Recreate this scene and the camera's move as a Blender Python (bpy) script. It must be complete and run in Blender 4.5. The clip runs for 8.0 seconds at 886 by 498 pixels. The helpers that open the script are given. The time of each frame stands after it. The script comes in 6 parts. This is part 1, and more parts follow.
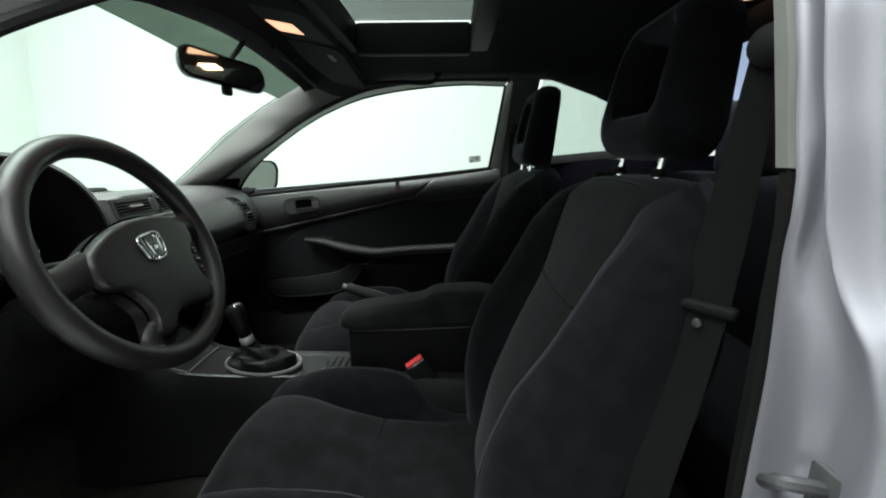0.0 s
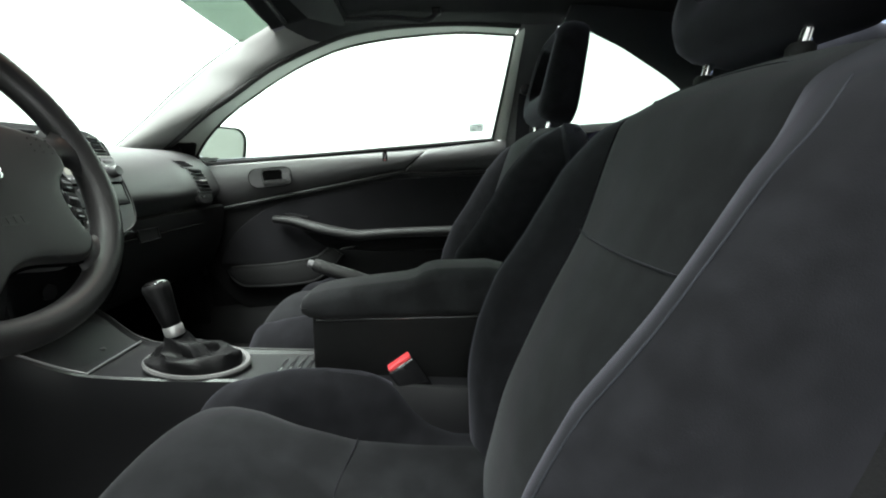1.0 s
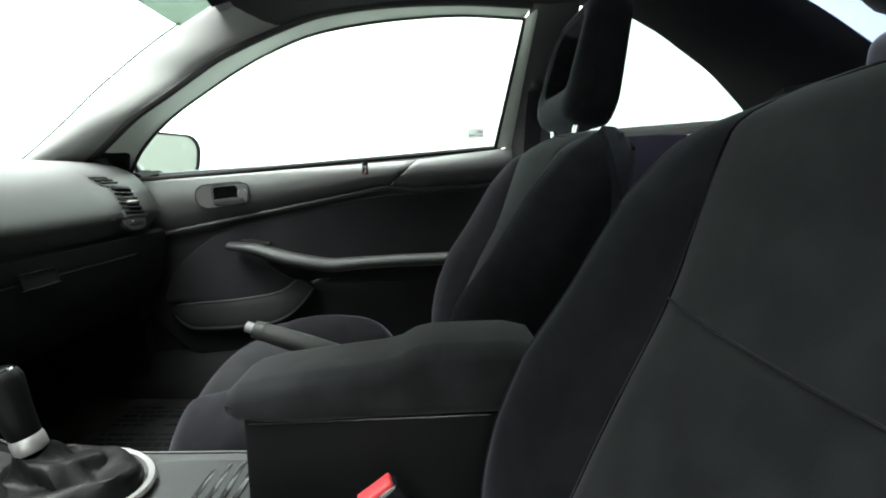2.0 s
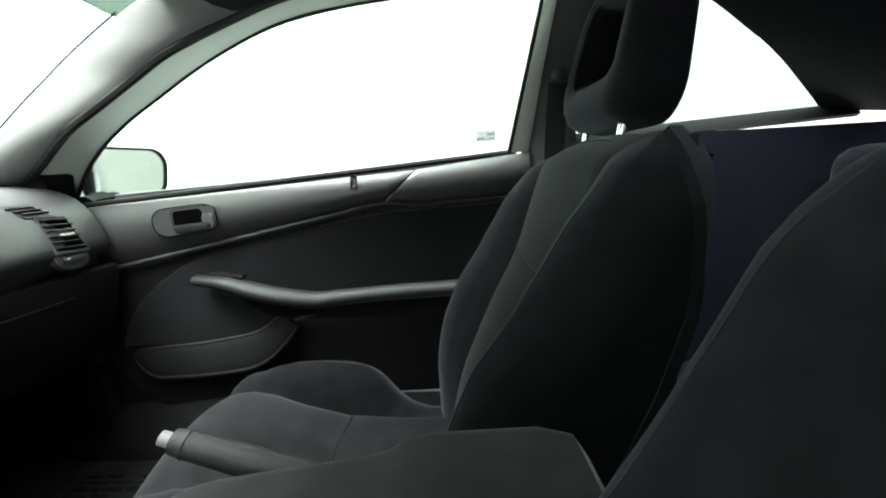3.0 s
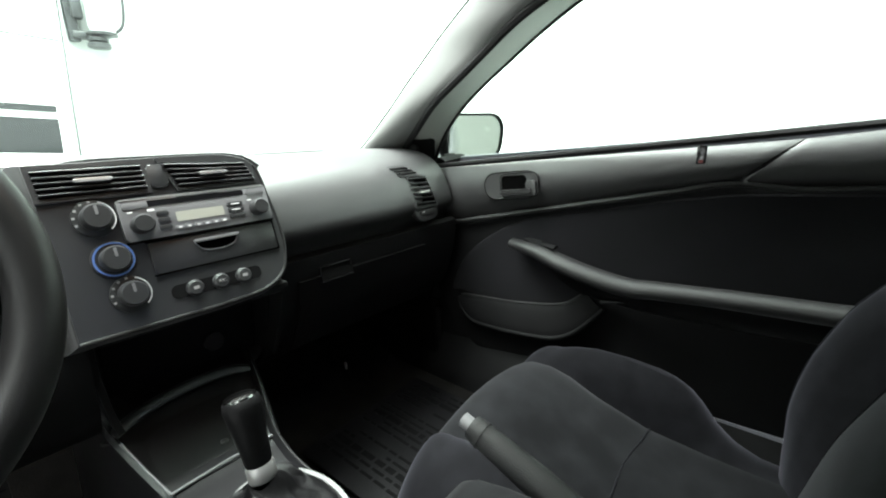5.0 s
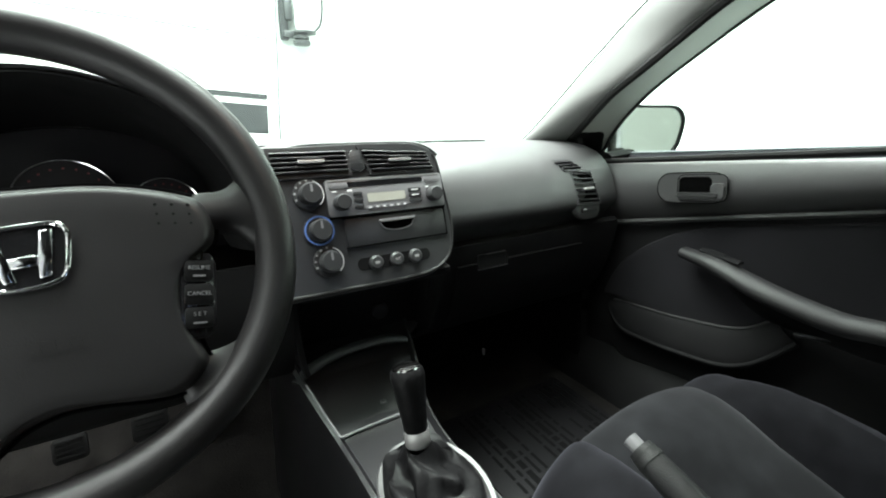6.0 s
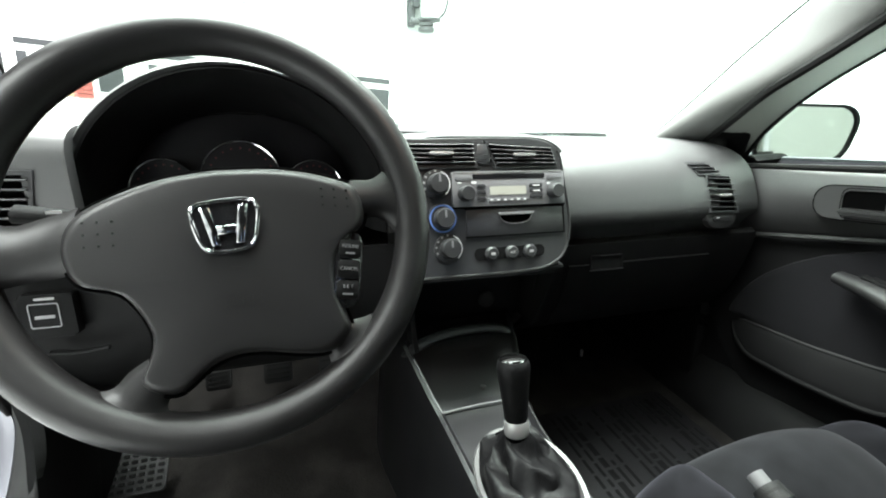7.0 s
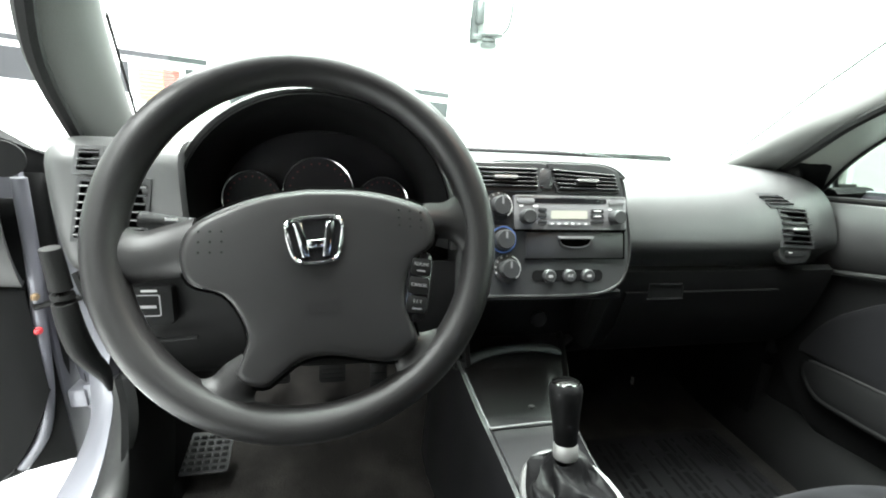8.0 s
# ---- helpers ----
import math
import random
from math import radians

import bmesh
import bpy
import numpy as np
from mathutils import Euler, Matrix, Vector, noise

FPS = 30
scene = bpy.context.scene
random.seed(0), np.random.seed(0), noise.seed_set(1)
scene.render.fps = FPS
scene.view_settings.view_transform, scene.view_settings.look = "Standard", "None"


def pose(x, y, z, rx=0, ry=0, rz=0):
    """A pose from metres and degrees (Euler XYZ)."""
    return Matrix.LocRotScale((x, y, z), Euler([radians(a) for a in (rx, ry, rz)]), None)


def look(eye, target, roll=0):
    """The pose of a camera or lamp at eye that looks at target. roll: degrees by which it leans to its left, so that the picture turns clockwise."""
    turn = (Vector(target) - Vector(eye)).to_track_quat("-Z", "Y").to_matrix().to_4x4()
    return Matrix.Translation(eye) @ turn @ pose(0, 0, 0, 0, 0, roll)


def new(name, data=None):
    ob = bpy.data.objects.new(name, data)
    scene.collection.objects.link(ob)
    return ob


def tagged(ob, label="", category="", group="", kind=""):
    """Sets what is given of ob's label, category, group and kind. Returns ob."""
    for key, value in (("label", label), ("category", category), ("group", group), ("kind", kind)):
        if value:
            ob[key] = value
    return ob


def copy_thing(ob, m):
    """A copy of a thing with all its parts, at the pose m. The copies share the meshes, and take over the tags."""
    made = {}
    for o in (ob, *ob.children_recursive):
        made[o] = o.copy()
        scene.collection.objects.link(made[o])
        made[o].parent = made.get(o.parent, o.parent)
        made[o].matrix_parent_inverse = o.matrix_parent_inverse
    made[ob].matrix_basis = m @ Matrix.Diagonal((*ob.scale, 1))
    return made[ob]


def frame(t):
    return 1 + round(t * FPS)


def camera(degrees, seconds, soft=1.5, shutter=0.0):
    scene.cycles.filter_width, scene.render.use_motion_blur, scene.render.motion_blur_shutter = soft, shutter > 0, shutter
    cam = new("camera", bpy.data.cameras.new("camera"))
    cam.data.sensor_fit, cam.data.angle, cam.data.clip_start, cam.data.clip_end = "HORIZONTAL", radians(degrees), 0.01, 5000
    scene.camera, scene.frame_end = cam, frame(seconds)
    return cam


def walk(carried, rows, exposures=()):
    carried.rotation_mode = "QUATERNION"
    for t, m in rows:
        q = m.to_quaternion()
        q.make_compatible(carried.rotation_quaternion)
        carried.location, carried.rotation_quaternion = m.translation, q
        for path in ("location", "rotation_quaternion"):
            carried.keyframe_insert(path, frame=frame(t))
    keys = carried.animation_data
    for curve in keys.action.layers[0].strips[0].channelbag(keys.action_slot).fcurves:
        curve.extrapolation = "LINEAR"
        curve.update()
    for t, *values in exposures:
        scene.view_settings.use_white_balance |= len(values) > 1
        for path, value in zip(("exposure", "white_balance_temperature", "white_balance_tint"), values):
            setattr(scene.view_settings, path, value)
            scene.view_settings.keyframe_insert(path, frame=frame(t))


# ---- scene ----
cam = camera(91.83, 8.0, soft=2.0)
PATH = [
    (0, (0.4999, -1.0387, 1.0162), (0.4616, 0.9176, 0.6021), -0.13),
    (0.5, (0.4885, -0.9377, 0.9110), (0.4976, 1.0141, 0.4744), 1.34),
    (1, (0.4840, -0.7983, 0.8814), (0.4877, 1.1654, 0.5018), 0.99),
    (1.5, (0.4738, -0.6593, 0.8983), (0.5182, 1.3097, 0.5504), -0.15),
    (2, (0.4761, -0.5283, 0.9013), (0.5201, 1.4403, 0.5508), 0.69),
    (2.2, (0.4736, -0.4790, 0.9174), (0.5417, 1.4848, 0.5448), 0.64),
    (3.3, (0.4920, -0.2773, 0.9345), (0.3942, 1.6894, 0.5845), -3.45),
    (3.5, (0.4896, -0.2558, 0.9385), (0.1954, 1.6870, 0.5661), -2.62),
    (4, (0.4815, -0.2255, 0.9547), (-0.1419, 1.6394, 0.5894), -4.25),
    (4.5, (0.4550, -0.2242, 0.9538), (-0.5118, 1.4732, 0.5251), -2.63),
    (4.7, (0.4457, -0.2275, 0.9570), (-0.6415, 1.3800, 0.4732), -1.63),
    (5.8, (0.4134, -0.2560, 0.9669), (-1.1627, 0.8452, 0.4165), -0.85),
    (6, (0.4062, -0.2645, 0.9687), (-1.2320, 0.7294, 0.3957), 0.02),
    (6.5, (0.4033, -0.2777, 0.9724), (-1.3351, 0.4829, 0.3403), 1.73),
    (7, (0.4078, -0.2967, 0.9812), (-1.3975, 0.2826, 0.3445), 1.75),
    (7.5, (0.4169, -0.3093, 0.9915), (-1.4273, 0.1561, 0.3733), 2.39),
    (8, (0.4231, -0.3219, 0.9992), (-1.4486, 0.0486, 0.3994), 3.28),
]
walk(cam, [(t, look(eye, target, roll)) for t, eye, target, roll in PATH],
     exposures=[(0.0, -0.9), (0.5, -0.25), (1.0, 0.42), (1.5, 0.66), (2.0, 0.70), (3.5, 0.76), (4.0, 0.72), (4.5, 0.52), (6.0, 0.38), (7.0, 0.72), (8.0, 1.22)])

# ---- world and light ----
world = bpy.data.worlds.new("world")
scene.world = world
world.use_nodes = True
world.node_tree.nodes["Background"].inputs[0].default_value = (0.9, 1.0, 0.96, 1)
world.node_tree.nodes["Background"].inputs[1].default_value = 0.12


def area_lamp(name, x, y, z, sx, sy, watts, target, tint=(0.95, 1.0, 0.97)):
    data = bpy.data.lights.new(name, "AREA")
    data.shape, data.size, data.size_y, data.energy, data.color = "RECTANGLE", sx, sy, watts, tint
    ob = new(name, data)
    ob.matrix_world = look((x, y, z), target)
    return ob


area_lamp("studio_light_ceiling", -0.1, -1.2, 3.9, 5.0, 4.4, 820, (-0.1, -1.199, 0))
area_lamp("studio_light_front", -1.15, 0.2, 3.9, 2.0, 3.4, 620, (-1.15, 0.201, 0))

# ---- materials ----


def mat(name, color, rough=0.6, metal=0.0, grain=400.0, bump=0.15, var=0.25, sheen=0.0, coat=0.0, spec=0.5, broad=6.0):
    """A surface with fine relief and variation at two scales."""
    m = bpy.data.materials.new(name)
    m.use_nodes = True
    nt = m.node_tree
    n, ln = nt.nodes, nt.links
    b = n["Principled BSDF"]
    b.inputs["Roughness"].default_value = rough
    b.inputs["Metallic"].default_value = metal
    b.inputs["Sheen Weight"].default_value = sheen
    b.inputs["Sheen Roughness"].default_value = 0.4
    b.inputs["Coat Weight"].default_value = coat
    b.inputs["Specular IOR Level"].default_value = spec
    tc = n.new("ShaderNodeTexCoord")
    fine, wide = n.new("ShaderNodeTexNoise"), n.new("ShaderNodeTexNoise")
    fine.inputs["Scale"].default_value, fine.inputs["Detail"].default_value = grain, 3
    wide.inputs["Scale"].default_value, wide.inputs["Detail"].default_value = broad, 4
    ln.new(tc.outputs["Object"], fine.inputs["Vector"])
    ln.new(tc.outputs["Object"], wide.inputs["Vector"])
    add = n.new("ShaderNodeMath")
    add.operation = "MULTIPLY_ADD"
    add.inputs[1].default_value = 0.125
    ln.new(fine.outputs["Fac"], add.inputs[0])
    ln.new(wide.outputs["Fac"], add.inputs[2])
    ramp = n.new("ShaderNodeValToRGB")
    ramp.color_ramp.elements[0].position, ramp.color_ramp.elements[1].position = 0.45, 0.95
    ramp.color_ramp.elements[0].color = (*[c * (1 - var) for c in color], 1)
    ramp.color_ramp.elements[1].color = (*[min(1, c * (1 + var)) for c in color], 1)
    ln.new(add.outputs[0], ramp.inputs[0])
    ln.new(ramp.outputs[0], b.inputs["Base Color"])
    rr = n.new("ShaderNodeMapRange")
    rr.inputs["To Min"].default_value, rr.inputs["To Max"].default_value = max(0.02, rough - 0.08), min(1, rough + 0.08)
    ln.new(wide.outputs["Fac"], rr.inputs["Value"])
    ln.new(rr.outputs[0], b.inputs["Roughness"])
    if bump:
        bp = n.new("ShaderNodeBump")
        bp.inputs["Strength"].default_value, bp.inputs["Distance"].default_value = bump, 0.002
        ln.new(fine.outputs["Fac"], bp.inputs["Height"])
        ln.new(bp.outputs[0], b.inputs["Normal"])
    return m


def glass_mat(name, tint, clear=0.9):
    """Thin clear glass: a see-through sheet with a faint mirror coat."""
    m = bpy.data.materials.new(name)
    m.use_nodes = True
    nt = m.node_tree
    nt.nodes.clear()
    out, mix = nt.nodes.new("ShaderNodeOutputMaterial"), nt.nodes.new("ShaderNodeMixShader")
    tr, gl = nt.nodes.new("ShaderNodeBsdfTransparent"), nt.nodes.new("ShaderNodeBsdfGlossy")
    tr.inputs[0].default_value = (*tint, 1)
    gl.inputs["Roughness"].default_value = 0.02
    mix.inputs[0].default_value = 1 - clear
    for a, bb in ((tr.outputs[0], mix.inputs[1]), (gl.outputs[0], mix.inputs[2]), (mix.outputs[0], out.inputs[0])):
        nt.links.new(a, bb)
    return m


PLASTIC = mat("black_grained_plastic", (0.0060, 0.0061, 0.0063), 0.62, grain=900, bump=0.25, spec=0.10)
# black plastic lightened for under the dash, standing in for ambient light there
LIFTEDPLASTIC = mat("black_plastic_ambient_lift", (0.0078, 0.0079, 0.0081), 0.58, grain=900, bump=0.25, spec=0.14)
PIPING = mat("light_velour_piping", (0.020, 0.0215, 0.0255), 0.9, grain=900, bump=0.1, var=0.2, spec=0.05)
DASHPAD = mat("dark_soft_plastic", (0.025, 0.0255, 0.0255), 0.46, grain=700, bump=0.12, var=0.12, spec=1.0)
GREYPLASTIC = mat("charcoal_plastic", (0.026, 0.0268, 0.0275), 0.38, grain=900, bump=0.15, var=0.12, spec=0.5)
VINYL = mat("charcoal_vinyl", (0.013, 0.0133, 0.0133), 0.50, grain=800, bump=0.25, var=0.15, spec=0.40)
SATINGREY = mat("satin_grey_trim", (0.10, 0.10, 0.099), 0.34, bump=0.05, var=0.1, spec=0.5)
LAMPMETAL = mat("tarnished_lamp_metal", (0.06, 0.062, 0.066), 0.4, 0.3, bump=0.05, var=0.3)
PILLARGREY = mat("grey_green_pillar_trim", (0.11, 0.115, 0.105), 0.6, grain=500, bump=0.12, var=0.12)
CONSOLE = mat("black_console_plastic", (0.0105, 0.0105, 0.0115), 0.34, grain=900, bump=0.10, var=0.2, spec=0.40)
TRACK = mat("grey_door_track", (0.45, 0.46, 0.47), 0.6, bump=0.05)
PANELGREY = mat("dark_silver_grey_panel", (0.027, 0.0275, 0.0285), 0.36, grain=900, bump=0.1, var=0.1, spec=0.7)
DOORPAD = mat("grained_door_plastic", (0.026, 0.0265, 0.0265), 0.46, grain=700, bump=0.2, var=0.12, spec=0.9)
MATPRINT = mat("dark_mat_print", (0.0040, 0.0040, 0.0042), 0.75, bump=0, spec=0.05)
# matt black for dark joints, and painted as the shade inside recesses and vents
RECESSBLACK = mat("recess_shade_and_joint_black", (0.003, 0.003, 0.003), 0.9, bump=0, spec=0.0)
STRIPGREY = mat("grey_green_frame_paint", (0.34, 0.36, 0.325), 0.55, grain=500, bump=0.1, var=0.08)
TRIMGREY = mat("grey_pillar_trim", (0.108, 0.108, 0.105), 0.6, grain=500, bump=0.15, var=0.1, spec=0.35)
VELOUR = mat("charcoal_velour", (0.0094, 0.0098, 0.0107), 0.92, grain=900, bump=0.08, var=0.42, sheen=0.12, spec=0.06, broad=22)
BOLSTER = mat("black_velour", (0.0068, 0.0069, 0.0080), 0.94, grain=900, bump=0.08, var=0.38, sheen=0.12, spec=0.06, broad=34)
for m, tint in ((VELOUR, (0.93, 0.95, 1, 1)), (BOLSTER, (0.84, 0.84, 1, 1))):
    m.node_tree.nodes["Principled BSDF"].inputs["Sheen Tint"].default_value = tint
NAVY = mat("navy_fabric", (0.006, 0.0056, 0.0125), 0.95, grain=600, bump=0.3, var=0.3, spec=0.15)
STICKER = glass_mat("sticker_film", (0.55, 0.55, 0.56), 0.97)
STICKERPRINT = glass_mat("sticker_print", (0.40, 0.26, 0.26), 0.97)
LIDVELOUR = mat("armrest_velour", (0.0155, 0.0162, 0.0172), 0.92, grain=900, bump=0.08, var=0.42, sheen=0.12, spec=0.06, broad=22)
WOVEN = mat("dark_woven_fabric", (0.0082, 0.0082, 0.0095), 0.95, grain=600, bump=0.3, var=0.3, sheen=0.08, spec=0.15)
HEADLINER = mat("dark_headliner_fabric", (0.012, 0.012, 0.013), 0.95, grain=500, bump=0.2, var=0.2, spec=0.2)
CARPET = mat("charcoal_carpet", (0.019, 0.0175, 0.0165), 0.98, grain=260, bump=0.8, var=0.5, spec=0.1, broad=14)
MATSHEET = mat("ribbed_mat_vinyl", (0.0070, 0.0070, 0.0076), 0.5, grain=220, bump=0.35, spec=0.12)
RUBBER = mat("black_rubber", (0.010, 0.010, 0.010), 0.65, grain=300, bump=0.15, spec=0.2)
LEATHER = mat("black_leather", (0.006, 0.006, 0.0063), 0.42, grain=160, bump=0.3, spec=0.14)
BELTWEB = mat("grey_belt_webbing", (0.0058, 0.0058, 0.0061), 0.9, grain=500, bump=0.3, var=0.2, spec=0.1)
WHEELSKIN = mat("dark_grey_urethane", (0.0130, 0.0125, 0.0126), 0.38, grain=800, bump=0.08, var=0.15, spec=0.38)
CHROME = mat("chrome", (0.8, 0.8, 0.8), 0.12, 1.0, bump=0.02, var=0.05)
SATIN = mat("satin_silver", (0.5, 0.5, 0.49), 0.35, 0.7, bump=0.05, var=0.08)
SILVER = mat("silver_paint", (0.19, 0.19, 0.215), 0.40, 0.40, grain=900, bump=0.03, var=0.06, coat=0.2)
FACEPLATE = mat("silver_grey_faceplate", (0.20, 0.20, 0.205), 0.38, 0.25, bump=0.06, var=0.1)
GLOSSBLACK = mat("gloss_black_plastic", (0.012, 0.012, 0.013), 0.12, bump=0.02, coat=0.4)
RED = mat("red_plastic", (0.75, 0.06, 0.07), 0.4, bump=0.05, var=0.1)
BLUE = mat("blue_ring", (0.12, 0.22, 0.55), 0.4, bump=0.02)
WHITEMARK = mat("white_print", (0.75, 0.75, 0.75), 0.6, bump=0, var=0.05)
DIMMARK = mat("worn_white_print", (0.30, 0.30, 0.30), 0.6, bump=0, var=0.1)
LCD = mat("grey_green_display", (0.36, 0.36, 0.31), 0.3, bump=0, var=0.08)
DARKDIAL = mat("dark_dial", (0.016, 0.0145, 0.016), 0.35, bump=0.02, spec=0.2)
REDPRINT = mat("red_print", (0.13, 0.016, 0.016), 0.5, bump=0)
WALLWHITE = mat("white_wall_paint", (0.70, 0.72, 0.71), 0.8, grain=60, bump=0.05, var=0.02, broad=0.8)
# greys for walls behind the camera, set low to cut light bounced into the car
WALLGREY = mat("low_bounce_grey_left", (0.33, 0.33, 0.335), 0.85, grain=60, bump=0.05, var=0.1, broad=0.8)
WALLDULL = mat("low_bounce_grey_back", (0.30, 0.31, 0.305), 0.85, grain=60, bump=0.05, var=0.1, broad=0.8)
FLOORWHITE = mat("white_floor_paint", (0.6, 0.6, 0.6), 0.45, grain=40, bump=0.05, var=0.05, broad=1.5)
DULLGREY = mat("grey_window_pane", (0.020, 0.021, 0.024), 0.5, bump=0.02, var=0.15, broad=1.0)
YELLOWSIGN = mat("faded_yellow_board", (0.22, 0.15, 0.08), 0.7, var=0.1)
REDSIGN = mat("faded_red_board", (0.25, 0.055, 0.045), 0.7, var=0.1)
GLASS = glass_mat("window_glass", (0.80, 0.86, 0.825), 0.95)
SHADEBAND = glass_mat("green_shade_band", (0.25, 0.30, 0.265), 0.97)
LAMPGLASS = mat("frosted_lamp_glass", (0.62, 0.63, 0.64), 0.3, bump=0.05, var=0.1)
BLUEGLASS = glass_mat("rear_tinted_glass", (0.72, 0.78, 0.95), 0.95)
MIRROR = mat("mirror_silver", (0.86, 0.87, 0.82), 0.03, 1.0, bump=0, var=0.02)

lampglow = bpy.data.materials.new("warm_lamp_lens")
lampglow.use_nodes = True
lampglow.node_tree.nodes["Principled BSDF"].inputs["Base Color"].default_value = (0.9, 0.75, 0.6, 1)
lampglow.node_tree.nodes["Principled BSDF"].inputs["Emission Color"].default_value = (1.0, 0.55, 0.32, 1)
lampglow.node_tree.nodes["Principled BSDF"].inputs["Emission Strength"].default_value = 2.2

# ---- mesh helpers ----


def thing(name, loc, label, category, group="", kind=""):
    ob = new(name)
    ob.empty_display_size = 0.05
    ob.location = loc
    return tagged(ob, label, category, group, kind)


def part(name, bm, material, parent=None, label="", smooth=True):
    """Links a bmesh, given in world metres, as one mesh object under a thing or a part."""
    me = bpy.data.meshes.new(name)
    bmesh.ops.recalc_face_normals(bm, faces=bm.faces)
    bm.to_mesh(me)
    bm.free()
    me.materials.append(material)
    if smooth:
        me.shade_smooth()
        me.set_sharp_from_angle(angle=radians(38))
    ob = new(name, me)
    if parent is not None:
        ob.parent = parent
        if parent.type == "EMPTY":
            ob.matrix_parent_inverse = Matrix.Translation(-parent.location)
    if label:
        ob["label"] = label
    return ob


def grid_bm(P, closed_u=False, closed_v=False, caps=False):
    """A bmesh from an array of points, nu x nv x 3."""
    bm = bmesh.new()
    nu, nv = P.shape[:2]
    vs = [[bm.verts.new(P[i, j]) for j in range(nv)] for i in range(nu)]
    for i in range(nu if closed_u else nu - 1):
        for j in range(nv if closed_v else nv - 1):
            a, b = (i + 1) % nu, (j + 1) % nv
            bm.faces.new((vs[i][j], vs[a][j], vs[a][b], vs[i][b]))
    if caps and closed_v:
        bm.faces.new(vs[0][::-1])
        bm.faces.new(vs[-1])
    return bm


def slab(P, thick, out=None):
    """A closed sheet with thickness: the grid P, and a copy set back along the grid's normals; out: the way that P faces."""
    P = np.asarray(P, float)
    if out is not None and np.cross(np.gradient(P, axis=0), np.gradient(P, axis=1)).sum(axis=(0, 1)) @ np.array(out, float) < 0:
        P = P[:, ::-1]
    du, dv = np.gradient(P, axis=0), np.gradient(P, axis=1)
    nrm = np.cross(du, dv)
    nrm /= np.linalg.norm(nrm, axis=2, keepdims=True) + 1e-12
    Q = P - nrm * thick
    bm = bmesh.new()
    nu, nv = P.shape[:2]
    a = [[bm.verts.new(P[i, j]) for j in range(nv)] for i in range(nu)]
    b = [[bm.verts.new(Q[i, j]) for j in range(nv)] for i in range(nu)]
    for i in range(nu - 1):
        for j in range(nv - 1):
            bm.faces.new((a[i][j], a[i + 1][j], a[i + 1][j + 1], a[i][j + 1]))
            bm.faces.new((b[i][j], b[i][j + 1], b[i + 1][j + 1], b[i + 1][j]))
    for i in range(nu - 1):
        bm.faces.new((a[i][0], b[i][0], b[i + 1][0], a[i + 1][0]))
        bm.faces.new((a[i][-1], a[i + 1][-1], b[i + 1][-1], b[i][-1]))
    for j in range(nv - 1):
        bm.faces.new((a[0][j], a[0][j + 1], b[0][j + 1], b[0][j]))
        bm.faces.new((a[-1][j], b[-1][j], b[-1][j + 1], a[-1][j + 1]))
    return bm


def curve(points, n):
    """n points along a smooth curve through the given ones."""
    p = np.asarray(points, float)
    if len(p) == 2:
        return p[0] + np.linspace(0, 1, n)[:, None] * (p[1] - p[0])
    d = np.r_[0, np.cumsum(np.linalg.norm(np.diff(p, axis=0), axis=1) ** 0.5)]
    q = np.vstack([2 * p[0] - p[1], p, 2 * p[-1] - p[-2]])
    dd = np.r_[2 * d[0] - d[1], d, 2 * d[-1] - d[-2]]
    out = []
    for s in np.linspace(0, d[-1], n):
        k = min(max(int(np.searchsorted(d, s, "right")) - 1, 0), len(p) - 2)
        t0, t1, t2, t3 = dd[k:k + 4]
        p0, p1, p2, p3 = q[k:k + 4]
        a1 = (t1 - s) / (t1 - t0) * p0 + (s - t0) / (t1 - t0) * p1
        a2 = (t2 - s) / (t2 - t1) * p1 + (s - t1) / (t2 - t1) * p2
        a3 = (t3 - s) / (t3 - t2) * p2 + (s - t2) / (t3 - t2) * p3
        b1 = (t2 - s) / (t2 - t0) * a1 + (s - t0) / (t2 - t0) * a2
        b2 = (t3 - s) / (t3 - t1) * a2 + (s - t1) / (t3 - t1) * a3
        out.append((t2 - s) / (t2 - t1) * b1 + (s - t1) / (t2 - t1) * b2)
    return np.array(out)


def ruled(A, B, toward, bulge, thick, n=24, m=9):
    """A padded strip between two curves, swelling by bulge along the way toward."""
    a, b = curve(A, n), curve(B, n)
    v = np.linspace(0, 1, m)
    w = np.asarray(toward, float)
    w /= np.linalg.norm(w)
    P = a[:, None] * (1 - v)[None, :, None] + b[:, None] * v[None, :, None]
    P = P + (np.sin(np.pi * v) ** 0.6 * bulge)[None, :, None] * w
    du, dv = np.gradient(P, axis=0), np.gradient(P, axis=1)
    if np.mean(np.cross(du, dv) @ w) < 0:
        P = P[:, ::-1]
    return slab(P, thick)


